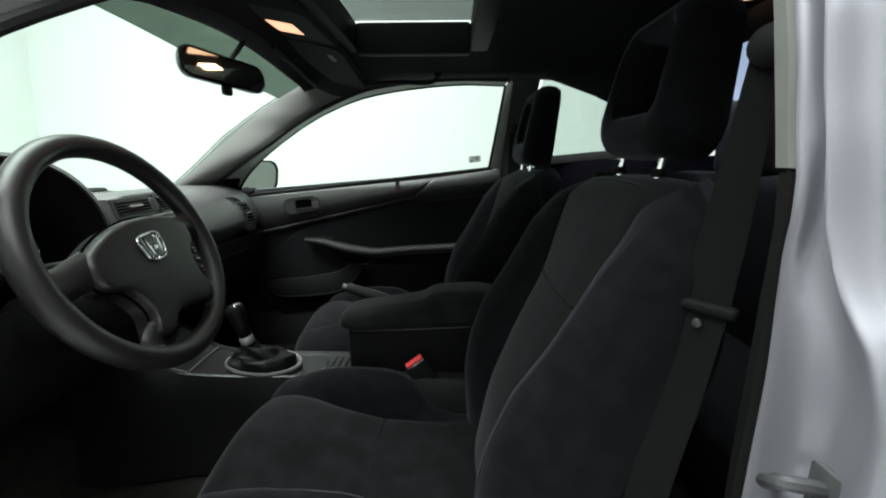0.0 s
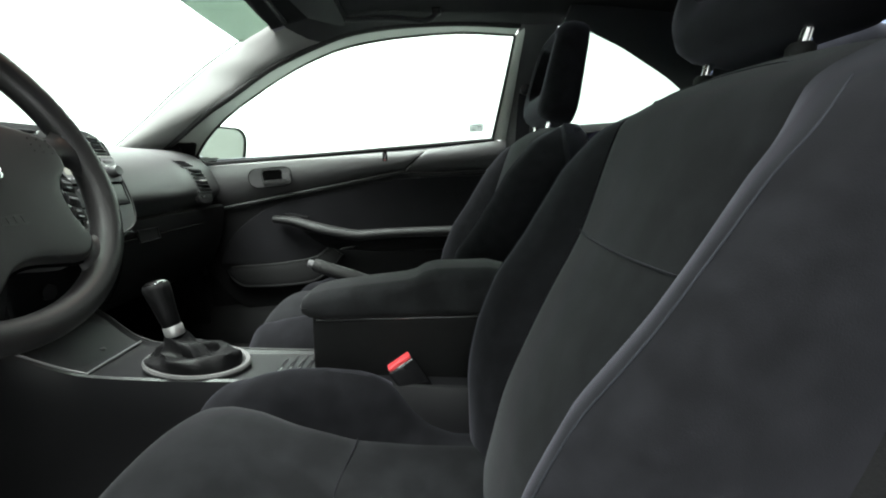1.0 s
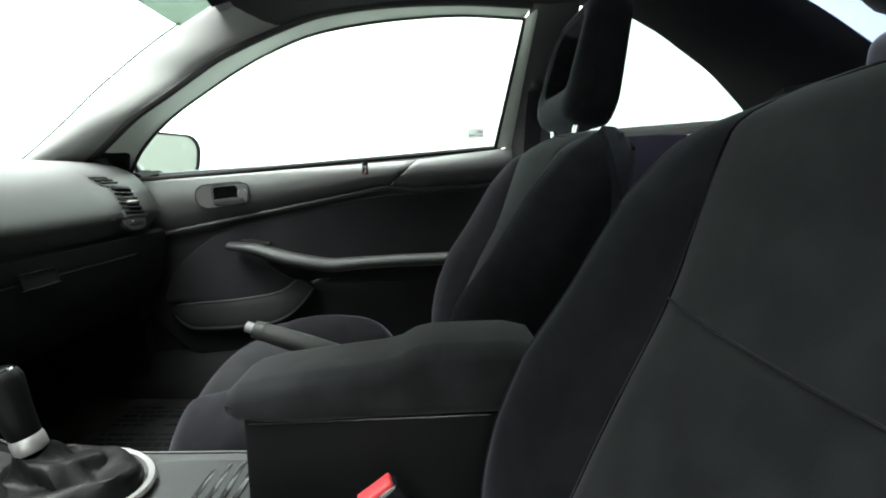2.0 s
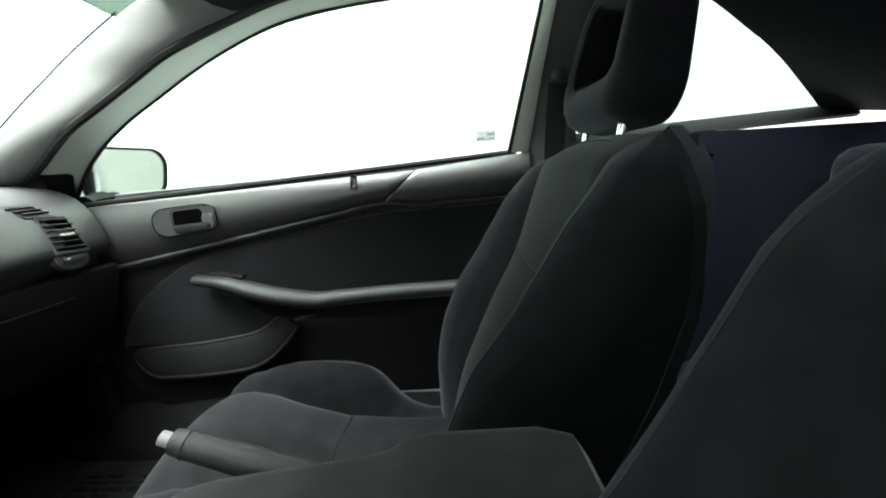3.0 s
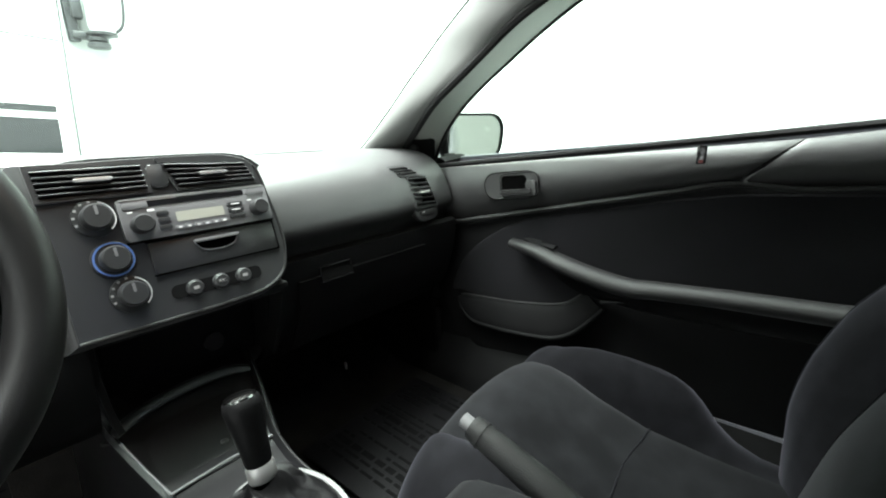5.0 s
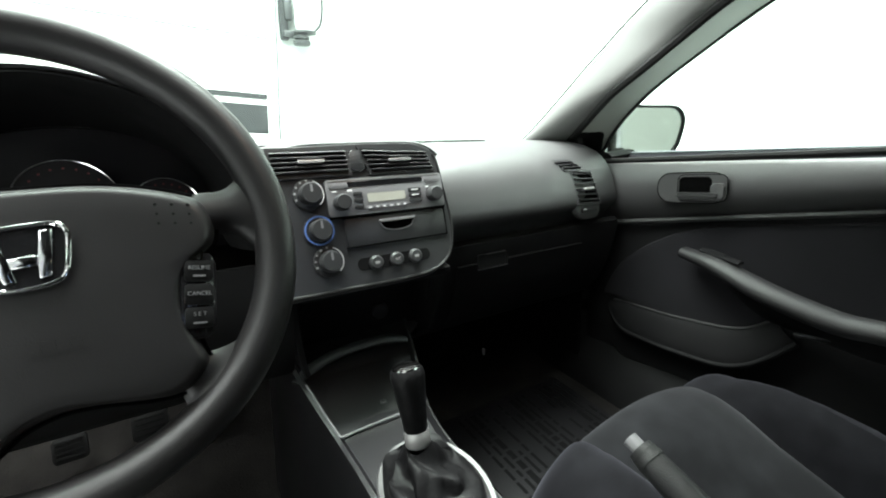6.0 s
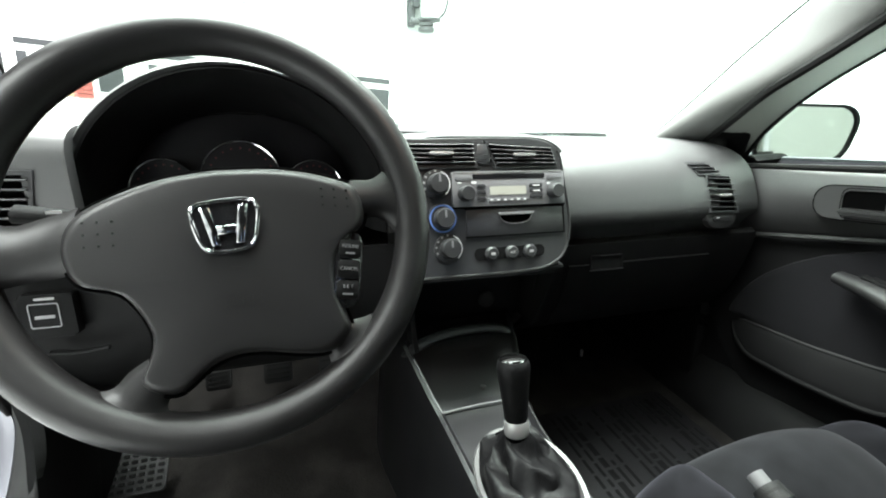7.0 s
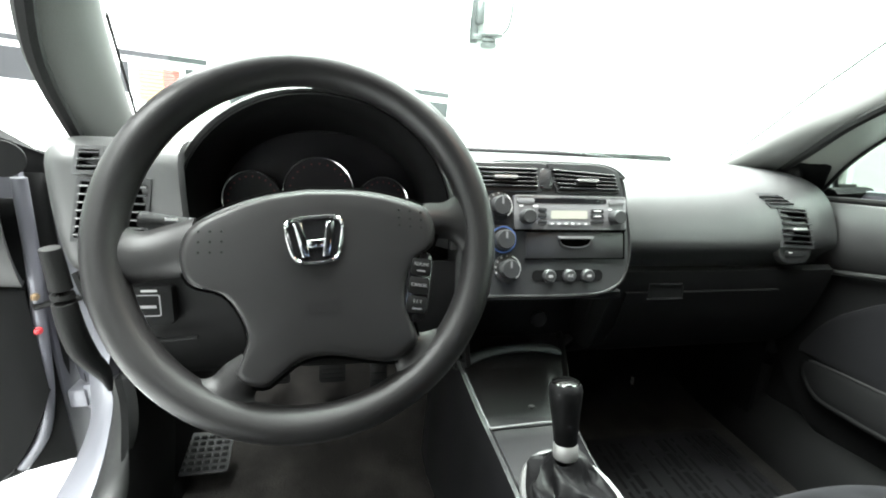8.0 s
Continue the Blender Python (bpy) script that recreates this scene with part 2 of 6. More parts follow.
def tube(points, radius, n=40, k=12, closed=False, flat=1.0, up=(0, 0, 1)):
    """A round or flattened bar along a curve. radius: one number, or one for each given point."""
    c = curve(list(points) + [points[0]] if closed else points, n + 1 if closed else n)
    if closed:
        c = c[:-1]
    r = np.full(len(c), radius) if np.isscalar(radius) else np.interp(np.linspace(0, 1, len(c)), np.linspace(0, 1, len(radius)), radius)
    t = np.roll(c, -1, 0) - np.roll(c, 1, 0) if closed else np.gradient(c, axis=0)
    t /= np.linalg.norm(t, axis=1, keepdims=True)
    s = np.cross(t, np.asarray(up, float))
    s /= np.linalg.norm(s, axis=1, keepdims=True) + 1e-9
    u = np.cross(s, t)
    a = np.linspace(0, 2 * np.pi, k, endpoint=False)
    P = c[:, None] + r[:, None, None] * (np.cos(a)[None, :, None] * s[:, None] + flat * np.sin(a)[None, :, None] * u[:, None])
    return grid_bm(P, closed_u=closed, closed_v=True, caps=not closed)


def block(x0, x1, y0, y1, z0, z1, r=0.004, seg=2):
    """A box with rounded edges."""
    bm = bmesh.new()
    bmesh.ops.create_cube(bm, size=1, matrix=Matrix.LocRotScale(((x0 + x1) / 2, (y0 + y1) / 2, (z0 + z1) / 2), None, (abs(x1 - x0), abs(y1 - y0), abs(z1 - z0))))
    if r:
        bmesh.ops.bevel(bm, geom=bm.edges[:], offset=r, segments=seg, affect="EDGES", profile=0.5)
    return bm


def turned(profile, m=None, k=32, caps=True):
    """A turned solid about z: (radius, height) pairs from bottom to top."""
    a = np.linspace(0, 2 * np.pi, k, endpoint=False)
    P = np.array([[(r * math.cos(t), r * math.sin(t), z) for t in a] for r, z in profile])
    bm = grid_bm(P, closed_v=True, caps=caps)
    if m is not None:
        bm.transform(m)
    return bm


def plate(outline, d, m=None, r=0.0, seg=2):
    """A flat plate: an outline in x, y, thickness d towards +z, with its upper edge rounded by r."""
    bm = bmesh.new()
    lo = [bm.verts.new((x, y, 0)) for x, y in outline]
    hi = [bm.verts.new((x, y, d)) for x, y in outline]
    bm.faces.new(lo[::-1])
    top = bm.faces.new(hi)
    for i in range(len(lo)):
        j = (i + 1) % len(lo)
        bm.faces.new((lo[i], lo[j], hi[j], hi[i]))
    if r:
        bmesh.ops.bevel(bm, geom=list(top.edges), offset=r, segments=seg, affect="EDGES", profile=0.5)
    if m is not None:
        bm.transform(m)
    return bm


def rounded(w, h, r, k=6, cx=0.0, cy=0.0):
    """The outline of a rounded rectangle."""
    pts = []
    for sx, sy, a0 in ((1, 1, 0), (-1, 1, 90), (-1, -1, 180), (1, -1, 270)):
        for i in range(k + 1):
            a = radians(a0 + 90 * i / k)
            pts.append((cx + sx * (w / 2 - r) + r * math.cos(a), cy + sy * (h / 2 - r) + r * math.sin(a)))
    return pts


def ring_plate(outer, inner, d, m=None):
    """A flat ring between two outlines with the same number of points."""
    bm = bmesh.new()
    rows = [[bm.verts.new((x, y, z)) for x, y in o] for o, z in ((outer, 0), (outer, d), (inner, d), (inner, 0))]
    n = len(outer)
    for a in range(4):
        for i in range(n):
            j = (i + 1) % n
            bm.faces.new((rows[a][i], rows[a][j], rows[(a + 1) % 4][j], rows[(a + 1) % 4][i]))
    if m is not None:
        bm.transform(m)
    return bm


def face_pose(o, right, up):
    """A pose whose x runs to the right and y up on a face, with z out of it."""
    x = Vector(right).normalized()
    y = (Vector(up) - x * Vector(up).dot(x)).normalized()
    z = x.cross(y)
    m = Matrix((x, y, z)).transposed().to_4x4()
    m.translation = o
    return m


def joined(*bms):
    bm = bmesh.new()
    for b in bms:
        me = bpy.data.meshes.new("tmp")
        b.to_mesh(me)
        b.free()
        bm.from_mesh(me)
        bpy.data.meshes.remove(me)
    return bm


def lettering(text, size, m, material, parent, name="writing", depth=0.0004):
    """Raised writing from the built-in font, turned into a mesh."""
    cu = bpy.data.curves.new(name, "FONT")
    cu.body, cu.size, cu.extrude, cu.align_x, cu.align_y = text, size, depth, "CENTER", "CENTER"
    tmp = bpy.data.objects.new("tmp", cu)
    me = bpy.data.meshes.new_from_object(tmp)
    bm = bmesh.new()
    bm.from_mesh(me)
    bm.transform(m)
    bpy.data.objects.remove(tmp)
    bpy.data.curves.remove(cu)
    bpy.data.meshes.remove(me)
    return part(name, bm, material, parent, "", smooth=False)


def bars(items, m, material, parent, name="marking"):
    """Flat printed bars: (x, y, width, height) on a face."""
    bms = [plate([(x - w / 2, y - h / 2), (x + w / 2, y - h / 2), (x + w / 2, y + h / 2), (x - w / 2, y + h / 2)], 0.0004, m) for x, y, w, h in items]
    return part(name, joined(*bms), material, parent, "", smooth=False)


# ---- the room ----
ROOM = pose(0, 0, 0, -3.7, 0, 0)


def room_part(name, bm, material, label, category):
    bm.transform(ROOM)
    return tagged(part(name, bm, material, None, label, smooth=False), "", category, "", "structure")


room_part("floor", block(-3.7, 5.0, -5.2, 3.4, -0.16, -0.06, 0), FLOORWHITE, "white painted studio floor under the car", "floor")
room_part("wall_front", block(-3.8, -3.6, -5.2, 3.4, -0.06, 4.2, 0), WALLWHITE, "white wall ahead of the car", "wall")
room_part("wall_right", block(-3.6, 5.0, 3.2, 3.4, -0.06, 4.2, 0), WALLWHITE, "plain white studio wall beside the car", "wall")
# left and back walls are added; their grey limits light on rear-facing surfaces
room_part("wall_left", block(-3.6, 5.0, -5.2, -5.0, -0.06, 4.2, 0), WALLGREY, "added unseen left wall, grey to limit bounce light", "wall")
room_part("wall_back", block(4.8, 5.0, -5.0, 3.2, -0.06, 4.2, 0), WALLDULL, "added back wall, grey to limit light from behind", "wall")
room_part("ceiling", block(-3.6, 4.8, -5.0, 3.2, 4.1, 4.2, 0), WALLWHITE, "white ceiling", "ceiling")


def garage_door():
    """A white sectional door with one row of grey panes."""
    t = thing("garage_door", (-3.6, -1.2, 0), "white sectional garage door with grey window panes", "garage door")

    def put(name, bm, material, parent, label=""):
        bm.transform(ROOM)
        return part(name, bm, material, parent, label, smooth=False)
    for k in range(5):
        z0 = -0.05 + k * 0.56
        put("panel", block(-3.597, -3.555, -3.3, 0.45, z0, z0 + 0.55, 0.006), WALLWHITE, t)
    for y0, y1 in ((-3.2, -2.31), (-2.235, -1.61), (-1.45, -0.73), (-0.55, 0.365)):
        f = put("window_frame", joined(block(-3.556, -3.545, y0 - 0.04, y1 + 0.04, 1.20, 1.235, 0.003), block(-3.556, -3.545, y0 - 0.04, y1 + 0.04, 0.85, 0.885, 0.003),
                                      block(-3.556, -3.545, y0 - 0.04, y0, 0.885, 1.20, 0.003), block(-3.556, -3.545, y1, y1 + 0.04, 0.885, 1.20, 0.003)), WALLWHITE, t)
        put("pane", block(-3.554, -3.549, y0, y1, 0.885, 1.115, 0), DULLGREY, f)
        put("pane", block(-3.554, -3.549, y0, y1, 1.16, 1.20, 0), DULLGREY, f)
    return t


garage_door()
room_part("trim", joined(block(-3.598, -3.55, 0.462, 0.475, -0.05, 4.0, 0.002), block(-3.598, -3.55, -3.2, 0.46, 2.76, 2.775, 0.002)), TRACK, "grey steel track beside the garage door", "trim")


def boards():
    t = thing("slatted_board", (-3.54, -1.75, 0.9), "faded yellow and red slatted board leaning on the garage door", "board")
    bm = block(-3.548, -3.5445, -2.17, -1.77, 0.84, 1.112, 0.001)
    bm.transform(ROOM)
    part("backing_sheet", bm, TRACK, t, "pale backing sheet", smooth=False)
    for k in range(9):
        z = 0.835 + k * 0.029
        for y0, y1, m in ((-2.105, -1.926, YELLOWSIGN), (-1.924, -1.81, REDSIGN)):
            bm = block(-3.544, -3.532, y0, y1, z, z + 0.025, 0.002)
            bm.transform(ROOM)
            part("slat", bm, m, t, smooth=False)


boards()


def wall_lamp():
    t = thing("wall_lamp", (-3.5, 0.76, 1.55), "clear glass wall lamp with a chrome bracket", "lamp")
    y, x = 0.78, -3.47
    part("glass_cover", turned([(0.070, 1.665), (0.080, 1.70), (0.080, 2.25), (0.07, 2.3)], Matrix.Translation((x, y, 0))), LAMPGLASS, t)
    part("base_ring", turned([(0.055, 1.555), (0.068, 1.565), (0.068, 1.59), (0.05, 1.595)], Matrix.Translation((x, y - 0.04, 0))), LAMPMETAL, t)
    part("base_ring", turned([(0.05, 1.60), (0.062, 1.605), (0.062, 1.622), (0.05, 1.627)], Matrix.Translation((x, y - 0.04, 0))), LAMPMETAL, t)
    part("collar", turned([(0.07, 1.64), (0.092, 1.645), (0.092, 1.658), (0.07, 1.663)], Matrix.Translation((x, y - 0.01, 0))), LAMPMETAL, t)
    part("bracket", joined(block(x - 0.12, x - 0.06, y - 0.18, y - 0.12, 1.60, 2.3, 0.01), block(x - 0.12, x, y - 0.17, y - 0.08, 1.62, 1.66, 0.008), block(x - 0.10, x - 0.02, y - 0.15, y - 0.085, 1.74, 1.92, 0.02), block(x - 0.10, x - 0.02, y - 0.15, y - 0.085, 1.97, 2.3, 0.02)), LAMPMETAL, t)
    part("guard_bar", tube([(x + 0.04, y + 0.13, 2.3), (x + 0.04, y + 0.13, 1.80), (x + 0.03, y + 0.10, 1.70), (x, y + 0.03, 1.65)], 0.010, 24, 8), LAMPMETAL, t)


wall_lamp()

# ---- the car's shell ----
# x runs to the rear, y to the right, z up; the middle of the car is y = 0
car = thing("coupe", (0.2, 0, 0.1), "silver two-door coupe body with dark headliner and grey pillar trims", "car")


def belt(x):
    return 0.8705 + 0.1065 * (x + 0.3)


def door_y(x):
    return 0.675 + 0.1 * x


def S(points, side):
    """Mirrors points given for the right side to the side asked for."""
    return [(x, y if side > 0 else -y - 0.06, z) for x, y, z in points]


SCREEN = [(-0.63, 0.61, 0.880), (-0.585, 0.605, 0.906), (-0.535, 0.60, 0.938), (-0.445, 0.60, 1.011), (-0.35, 0.60, 1.093), (-0.30, 0.59, 1.124), (-0.24, 0.572, 1.157), (-0.17, 0.554, 1.194), (-0.10, 0.536, 1.228), (-0.03, 0.518, 1.258), (0.013, 0.50, 1.280)]
GLASS_TOP = [(-0.360, 0.685, 0.885), (-0.300, 0.655, 0.950), (-0.238, 0.64, 1.006), (-0.179, 0.64, 1.054), (-0.110, 0.65, 1.105), (-0.039, 0.645, 1.148), (0.045, 0.632, 1.188), (0.155, 0.61, 1.226), (0.252, 0.60, 1.247), (0.378, 0.59, 1.263), (0.534, 0.585, 1.274), (0.690, 0.585, 1.270)]
FRAME_TOP = [(-0.445, 0.64, 0.905), (-0.330, 0.58, 0.965), (-0.222, 0.53, 1.024), (-0.150, 0.523, 1.067), (-0.087, 0.528, 1.112), (-0.020, 0.522, 1.152), (0.036, 0.53, 1.183), (0.09, 0.54, 1.211), (0.189, 0.54, 1.249), (0.264, 0.535, 1.264), (0.383, 0.53, 1.277), (0.531, 0.53, 1.284), (0.698, 0.53, 1.281)]
SCREEN_LEFT = [(-0.47, -0.72, 0.925), (-0.42, -0.70, 0.950), (-0.20, -0.619, 1.088), (-0.05, -0.55, 1.19), (0.04, -0.50, 1.268)]
FRAME_LEFT = [(-0.33, -0.735, 0.905), (-0.30, -0.721, 0.924), (-0.12, -0.65, 1.037), (0.02, -0.56, 1.15), (0.17, -0.495, 1.226)]
RAIL = [(0.0, 0.47, 1.280), (0.06, 0.445, 1.278), (0.2, 0.415, 1.29), (0.4, 0.40, 1.30), (0.7, 0.40, 1.305), (1.0, 0.40, 1.29)]

for side in (1, -1):
    inw = (0.3, -side * 0.8, 0.1)
    edge_a, edge_b = (SCREEN, FRAME_TOP[:9]) if side > 0 else (SCREEN_LEFT, FRAME_LEFT)
    part("pillar_trim", ruled(edge_a, edge_b, inw, 0.034 if side > 0 else 0.018, 0.02, 30, 11), TRIMGREY, car, "grey windscreen pillar trim")
    part("glass_seal", tube([(x - 0.004, y - side * 0.002, z + 0.002) for x, y, z in edge_a[:-2]], 0.0020, 50, 8), RUBBER, car)
    part("roof_rail", ruled(S(RAIL, side), S([(0.0, 0.505, 1.275), (0.10, 0.535, 1.225), (0.2, 0.537, 1.253), (0.4, 0.528, 1.279), (0.7, 0.528, 1.283), (1.0, 0.50, 1.262)], side), (0, -side, -0.6), 0.012, 0.02, 30, 9), HEADLINER, car, "dark roof rail lining")
    part("door_seal", tube(FRAME_TOP if side > 0 else FRAME_LEFT, 0.009, 50, 8), RUBBER, car)
    if side > 0:
        part("middle_pillar", ruled(S([(0.700, 0.745, 0.36), (0.690, 0.745, 0.60), (0.684, 0.762, 0.985), (0.700, 0.702, 1.13), (0.702, 0.616, 1.225), (0.696, 0.55, 1.292)], side), S([(0.85, 0.70, 0.36), (0.83, 0.70, 0.60), (0.80, 0.705, 1.0), (0.80, 0.66, 1.13), (0.80, 0.50, 1.28)], side), (0, -side, 0), 0.012, 0.03, 30, 9), GREYPLASTIC, car, "dark middle pillar trim")

    part("quarter_trim", ruled(S([(0.83, 0.72, 0.24), (0.83, 0.72, 1.0)], side), S([(1.95, 0.66, 0.24), (1.95, 0.66, 1.04)], side), (0, -side, 0), 0.03, 0.02, 12, 12), NAVY, car, "navy rear quarter lining")
    part("quarter_sill", ruled(S([(0.80, 0.74, 1.015), (1.45, 0.76, 1.075)], side), S([(0.80, 0.69, 0.985), (1.45, 0.70, 1.045)], side), (0, -side, 1), 0.01, 0.012, 8, 6), PLASTIC, car)
    part("rear_pillar", ruled(S([(0.80, 0.445, 1.272), (0.92, 0.497, 1.243), (0.995, 0.53, 1.224), (1.075, 0.57, 1.198), (1.167, 0.618, 1.168), (1.299, 0.697, 1.115), (1.4, 0.75, 1.06)], side), S([(0.80, 0.39, 1.30), (1.05, 0.39, 1.295), (1.2, 0.405, 1.27), (1.45, 0.45, 1.175), (1.75, 0.48, 1.02)], side), (0, -side, -0.3), 0.02, 0.02, 20, 9), HEADLINER, car, "dark rear pillar lining")
    part("sill_trim", ruled(S([(-0.55, 0.60, 0.255), (0.95, 0.62, 0.255)], side), S([(-0.55, 0.675, 0.385), (0.95, 0.69, 0.385)], side), (0, -side, 1), 0.012, 0.01, 8, 7), PLASTIC, car)

part("sill", ruled([(0.09, -0.70, 0.431), (0.3, -0.70, 0.425), (0.80, -0.70, 0.42)], [(0.09, -0.765, 0.411), (0.3, -0.80, 0.40), (0.83, -0.81, 0.40)], (0, 0, 1), 0.012, 0.05, 14, 9), SILVER, car, "silver painted door sill")
SILL_IN = [(-0.167, -0.655, 0.618), (-0.168, -0.655, 0.572), (-0.150, -0.655, 0.508), (-0.125, -0.655, 0.449), (0.1, -0.655, 0.375), (0.80, -0.655, 0.37)]
part("sill_trim", ruled([(x, -0.699, z) for x, y, z in [(-0.215, -0.700, 0.587), (-0.215, -0.700, 0.550), (-0.174, -0.700, 0.491), (-0.124, -0.700, 0.455)]] + [(-0.06, -0.699, 0.446), (0.1, -0.699, 0.437), (0.80, -0.699, 0.425)], SILL_IN, (0.2, 0.6, 1), 0.012, 0.012, 50, 9), VINYL, car, "grey plastic door sill trim")
part("sill_lining", ruled(SILL_IN, [(-0.56, -0.70, 0.62), (-0.54, -0.70, 0.50), (-0.50, -0.705, 0.35), (-0.40, -0.695, 0.28), (0.1, -0.61, 0.265), (0.80, -0.60, 0.265)], (0.1, 1, 0.3), 0.010, 0.01, 50, 9), PLASTIC, car)
part("front_jamb", ruled([(-0.24, -0.70, 0.76), (-0.245, -0.70, 0.66), (-0.215, -0.700, 0.587), (-0.215, -0.700, 0.550), (-0.174, -0.700, 0.491), (-0.124, -0.700, 0.455), (-0.06, -0.70, 0.440), (0.1, -0.70, 0.430)],
                         [(-0.32, -0.76, 0.80), (-0.322, -0.76, 0.66), (-0.283, -0.760, 0.590), (-0.268, -0.760, 0.529), (-0.256, -0.760, 0.492), (-0.214, -0.760, 0.462), (-0.147, -0.760, 0.439), (-0.02, -0.765, 0.415), (0.1, -0.765, 0.410)], (1, -0.4, 0.2), 0.010, 0.02, 50, 10), SILVER, car, "silver painted front door jamb")
part("jamb_seal", tube([(-0.142, -0.690, 0.820), (-0.145, -0.690, 0.775), (-0.146, -0.690, 0.728), (-0.158, -0.690, 0.672), (-0.192, -0.690, 0.611), (-0.198, -0.690, 0.581)], [0.011, 0.012, 0.014, 0.015, 0.011, 0.003], 40, 12), RUBBER, car, "black rubber sill seal")
part("hinge_wall", ruled([(-0.315, -0.757, 0.50), (-0.32, -0.757, 0.60), (-0.32, -0.757, 0.88)], [(-0.36, -0.83, 0.50), (-0.37, -0.845, 0.60), (-0.37, -0.82, 0.88)], (1, 0, 0), 0.006, 0.01, 16, 8), SILVER, car, "silver painted hinge pillar")
part("kick_trim", ruled([(-0.245, -0.695, 0.30), (-0.26, -0.695, 0.50), (-0.235, -0.695, 0.60), (-0.18, -0.69, 0.77)], [(-0.55, -0.67, 0.27), (-0.55, -0.67, 0.5), (-0.55, -0.67, 0.6), (-0.55, -0.67, 0.8)], (0.3, 1, 0), 0.02, 0.01, 20, 10), PLASTIC, car)

# the driver's open doorway: painted jamb behind the seat, with its seal and striker
def at(z, zs, vs):
    return float(np.interp(z, zs, vs))


def jamb_edge_y(z):
    return at(z, (0.34, 0.70, 0.765, 0.81, 0.855, 0.90, 0.94, 0.972, 1.007, 1.029, 1.084, 1.136, 1.20, 1.27), (-0.686, -0.687, -0.689, -0.691, -0.692, -0.693, -0.694, -0.698, -0.696, -0.690, -0.680, -0.666, -0.645, -0.600))


def trim_edge_y(z):
    return at(z, (0.34, 0.736, 0.855, 0.96, 1.006, 1.03, 1.09, 1.146, 1.20, 1.27), (-0.664, -0.666, -0.670, -0.674, -0.670, -0.665, -0.651, -0.638, -0.615, -0.570))


def jamb_row(z):
    """Across the painted jamb from the trim outwards: flange, groove, soft ridge, outer flange, wing."""
    e = jamb_edge_y(z)
    low = at(z, (0.84, 0.96), (1.0, 0.0))
    groove = at(z, (0.34, 0.86, 0.92, 0.967, 1.0, 1.028, 1.08, 1.129, 1.27), (-0.752, -0.752, -0.735, -0.722, -0.717, -0.712, -0.698, -0.687, -0.625))
    outer = at(z, (0.34, 0.85, 0.896, 0.911, 0.938, 0.968, 0.996, 1.028, 1.079, 1.127, 1.27), (-0.80, -0.795, -0.776, -0.758, -0.741, -0.729, -0.722, -0.715, -0.704, -0.695, -0.634))
    ridge = at(z, (0.34, 0.72, 0.778, 0.818, 0.855, 0.88, 0.92, 0.95), (-0.725, -0.730, -0.734, -0.735, -0.732, -0.726, -0.710, -0.708))
    ridge = max(min(ridge, e - 0.012), groove + 0.003)
    outer = min(outer, groove - 0.005)
    pts = [(0.780, e, z), (0.764 + 0.006 * low, e - 0.004, z), (0.766 + 0.006 * low, e - 0.010, z), (0.779 - 0.008 * low, ridge, z), (0.783, groove, z), (0.768, outer, z), (0.772, outer - 0.006, z), (0.786, outer - 0.016, z), (0.796, outer - 0.045, z), (0.83, min(outer - 0.06, -0.81), z)]
    return curve(pts, 44)


JZ = np.linspace(0.34, 1.27, 60)
part("jamb", slab(np.array([jamb_row(z) for z in JZ]), 0.006, (-1, -0.3, 0)), SILVER, car, "silver painted door jamb with pressed ribs")
for name, zs, material, label in (("middle_pillar", np.linspace(0.34, 1.004, 30), PLASTIC, "black lower middle pillar trim"), ("middle_pillar", np.linspace(1.008, 1.27, 16), PILLARGREY, "grey upper middle pillar trim")):
    grow = 0.0 if material == PLASTIC else 0.003
    part(name, slab(np.array([[(0.779 - grow, jamb_edge_y(z) + 0.001, z), (0.770 - grow, jamb_edge_y(z) + 0.008, z), (0.770 - grow, trim_edge_y(z) - 0.004, z), (0.778 - grow, trim_edge_y(z), z), (0.792 - grow, trim_edge_y(z) + 0.010, z)] for z in zs]), 0.006, (-1, 0.4, 0)), material, car, label)
part("pillar_lining", ruled([(0.790, trim_edge_y(z) + 0.009, z) for z in np.linspace(0.34, 1.27, 9)], [(0.93, trim_edge_y(z) + 0.020, z) for z in np.linspace(0.34, 1.27, 9)], (0, 1, 0), 0.006, 0.01, 24, 7), PLASTIC, car, "black pillar lining")
part("rear_fender", ruled([(0.83, -0.80, 0.3), (0.84, -0.81, 0.7), (0.815, -0.80, 0.97)], [(1.9, -0.84, 0.3), (1.9, -0.84, 0.7), (1.9, -0.78, 1.02)], (0, -1, 0), 0.02, 0.01, 14, 10), SILVER, car, "silver painted rear wing")
part("striker", tube([(0.790, -0.725, 0.752), (0.758, -0.728, 0.756), (0.752, -0.752, 0.775), (0.785, -0.757, 0.772)], 0.006, 20, 8), LAMPMETAL, car, "steel door striker loop")
part("striker_plate", block(0.778, 0.785, -0.772, -0.712, 0.728, 0.790, 0.003), LAMPMETAL, car)

# headliner with the roof opening
us, vs = np.linspace(0.02, 1.13, 56), np.linspace(-0.49, 0.43, 52)


def roof_z(x, y):
    return 1.335 - 0.35 * max(0, 0.35 - x) ** 2 - 0.12 * max(0, x - 0.8) ** 2 - 0.30 * y * y - 0.10 * max(0, 0.15 - x)


bm = bmesh.new()
top = {}
for i, x in enumerate(us):
    for j, y in enumerate(vs):
        top[i, j] = bm.verts.new((x, y, roof_z(x, y)))
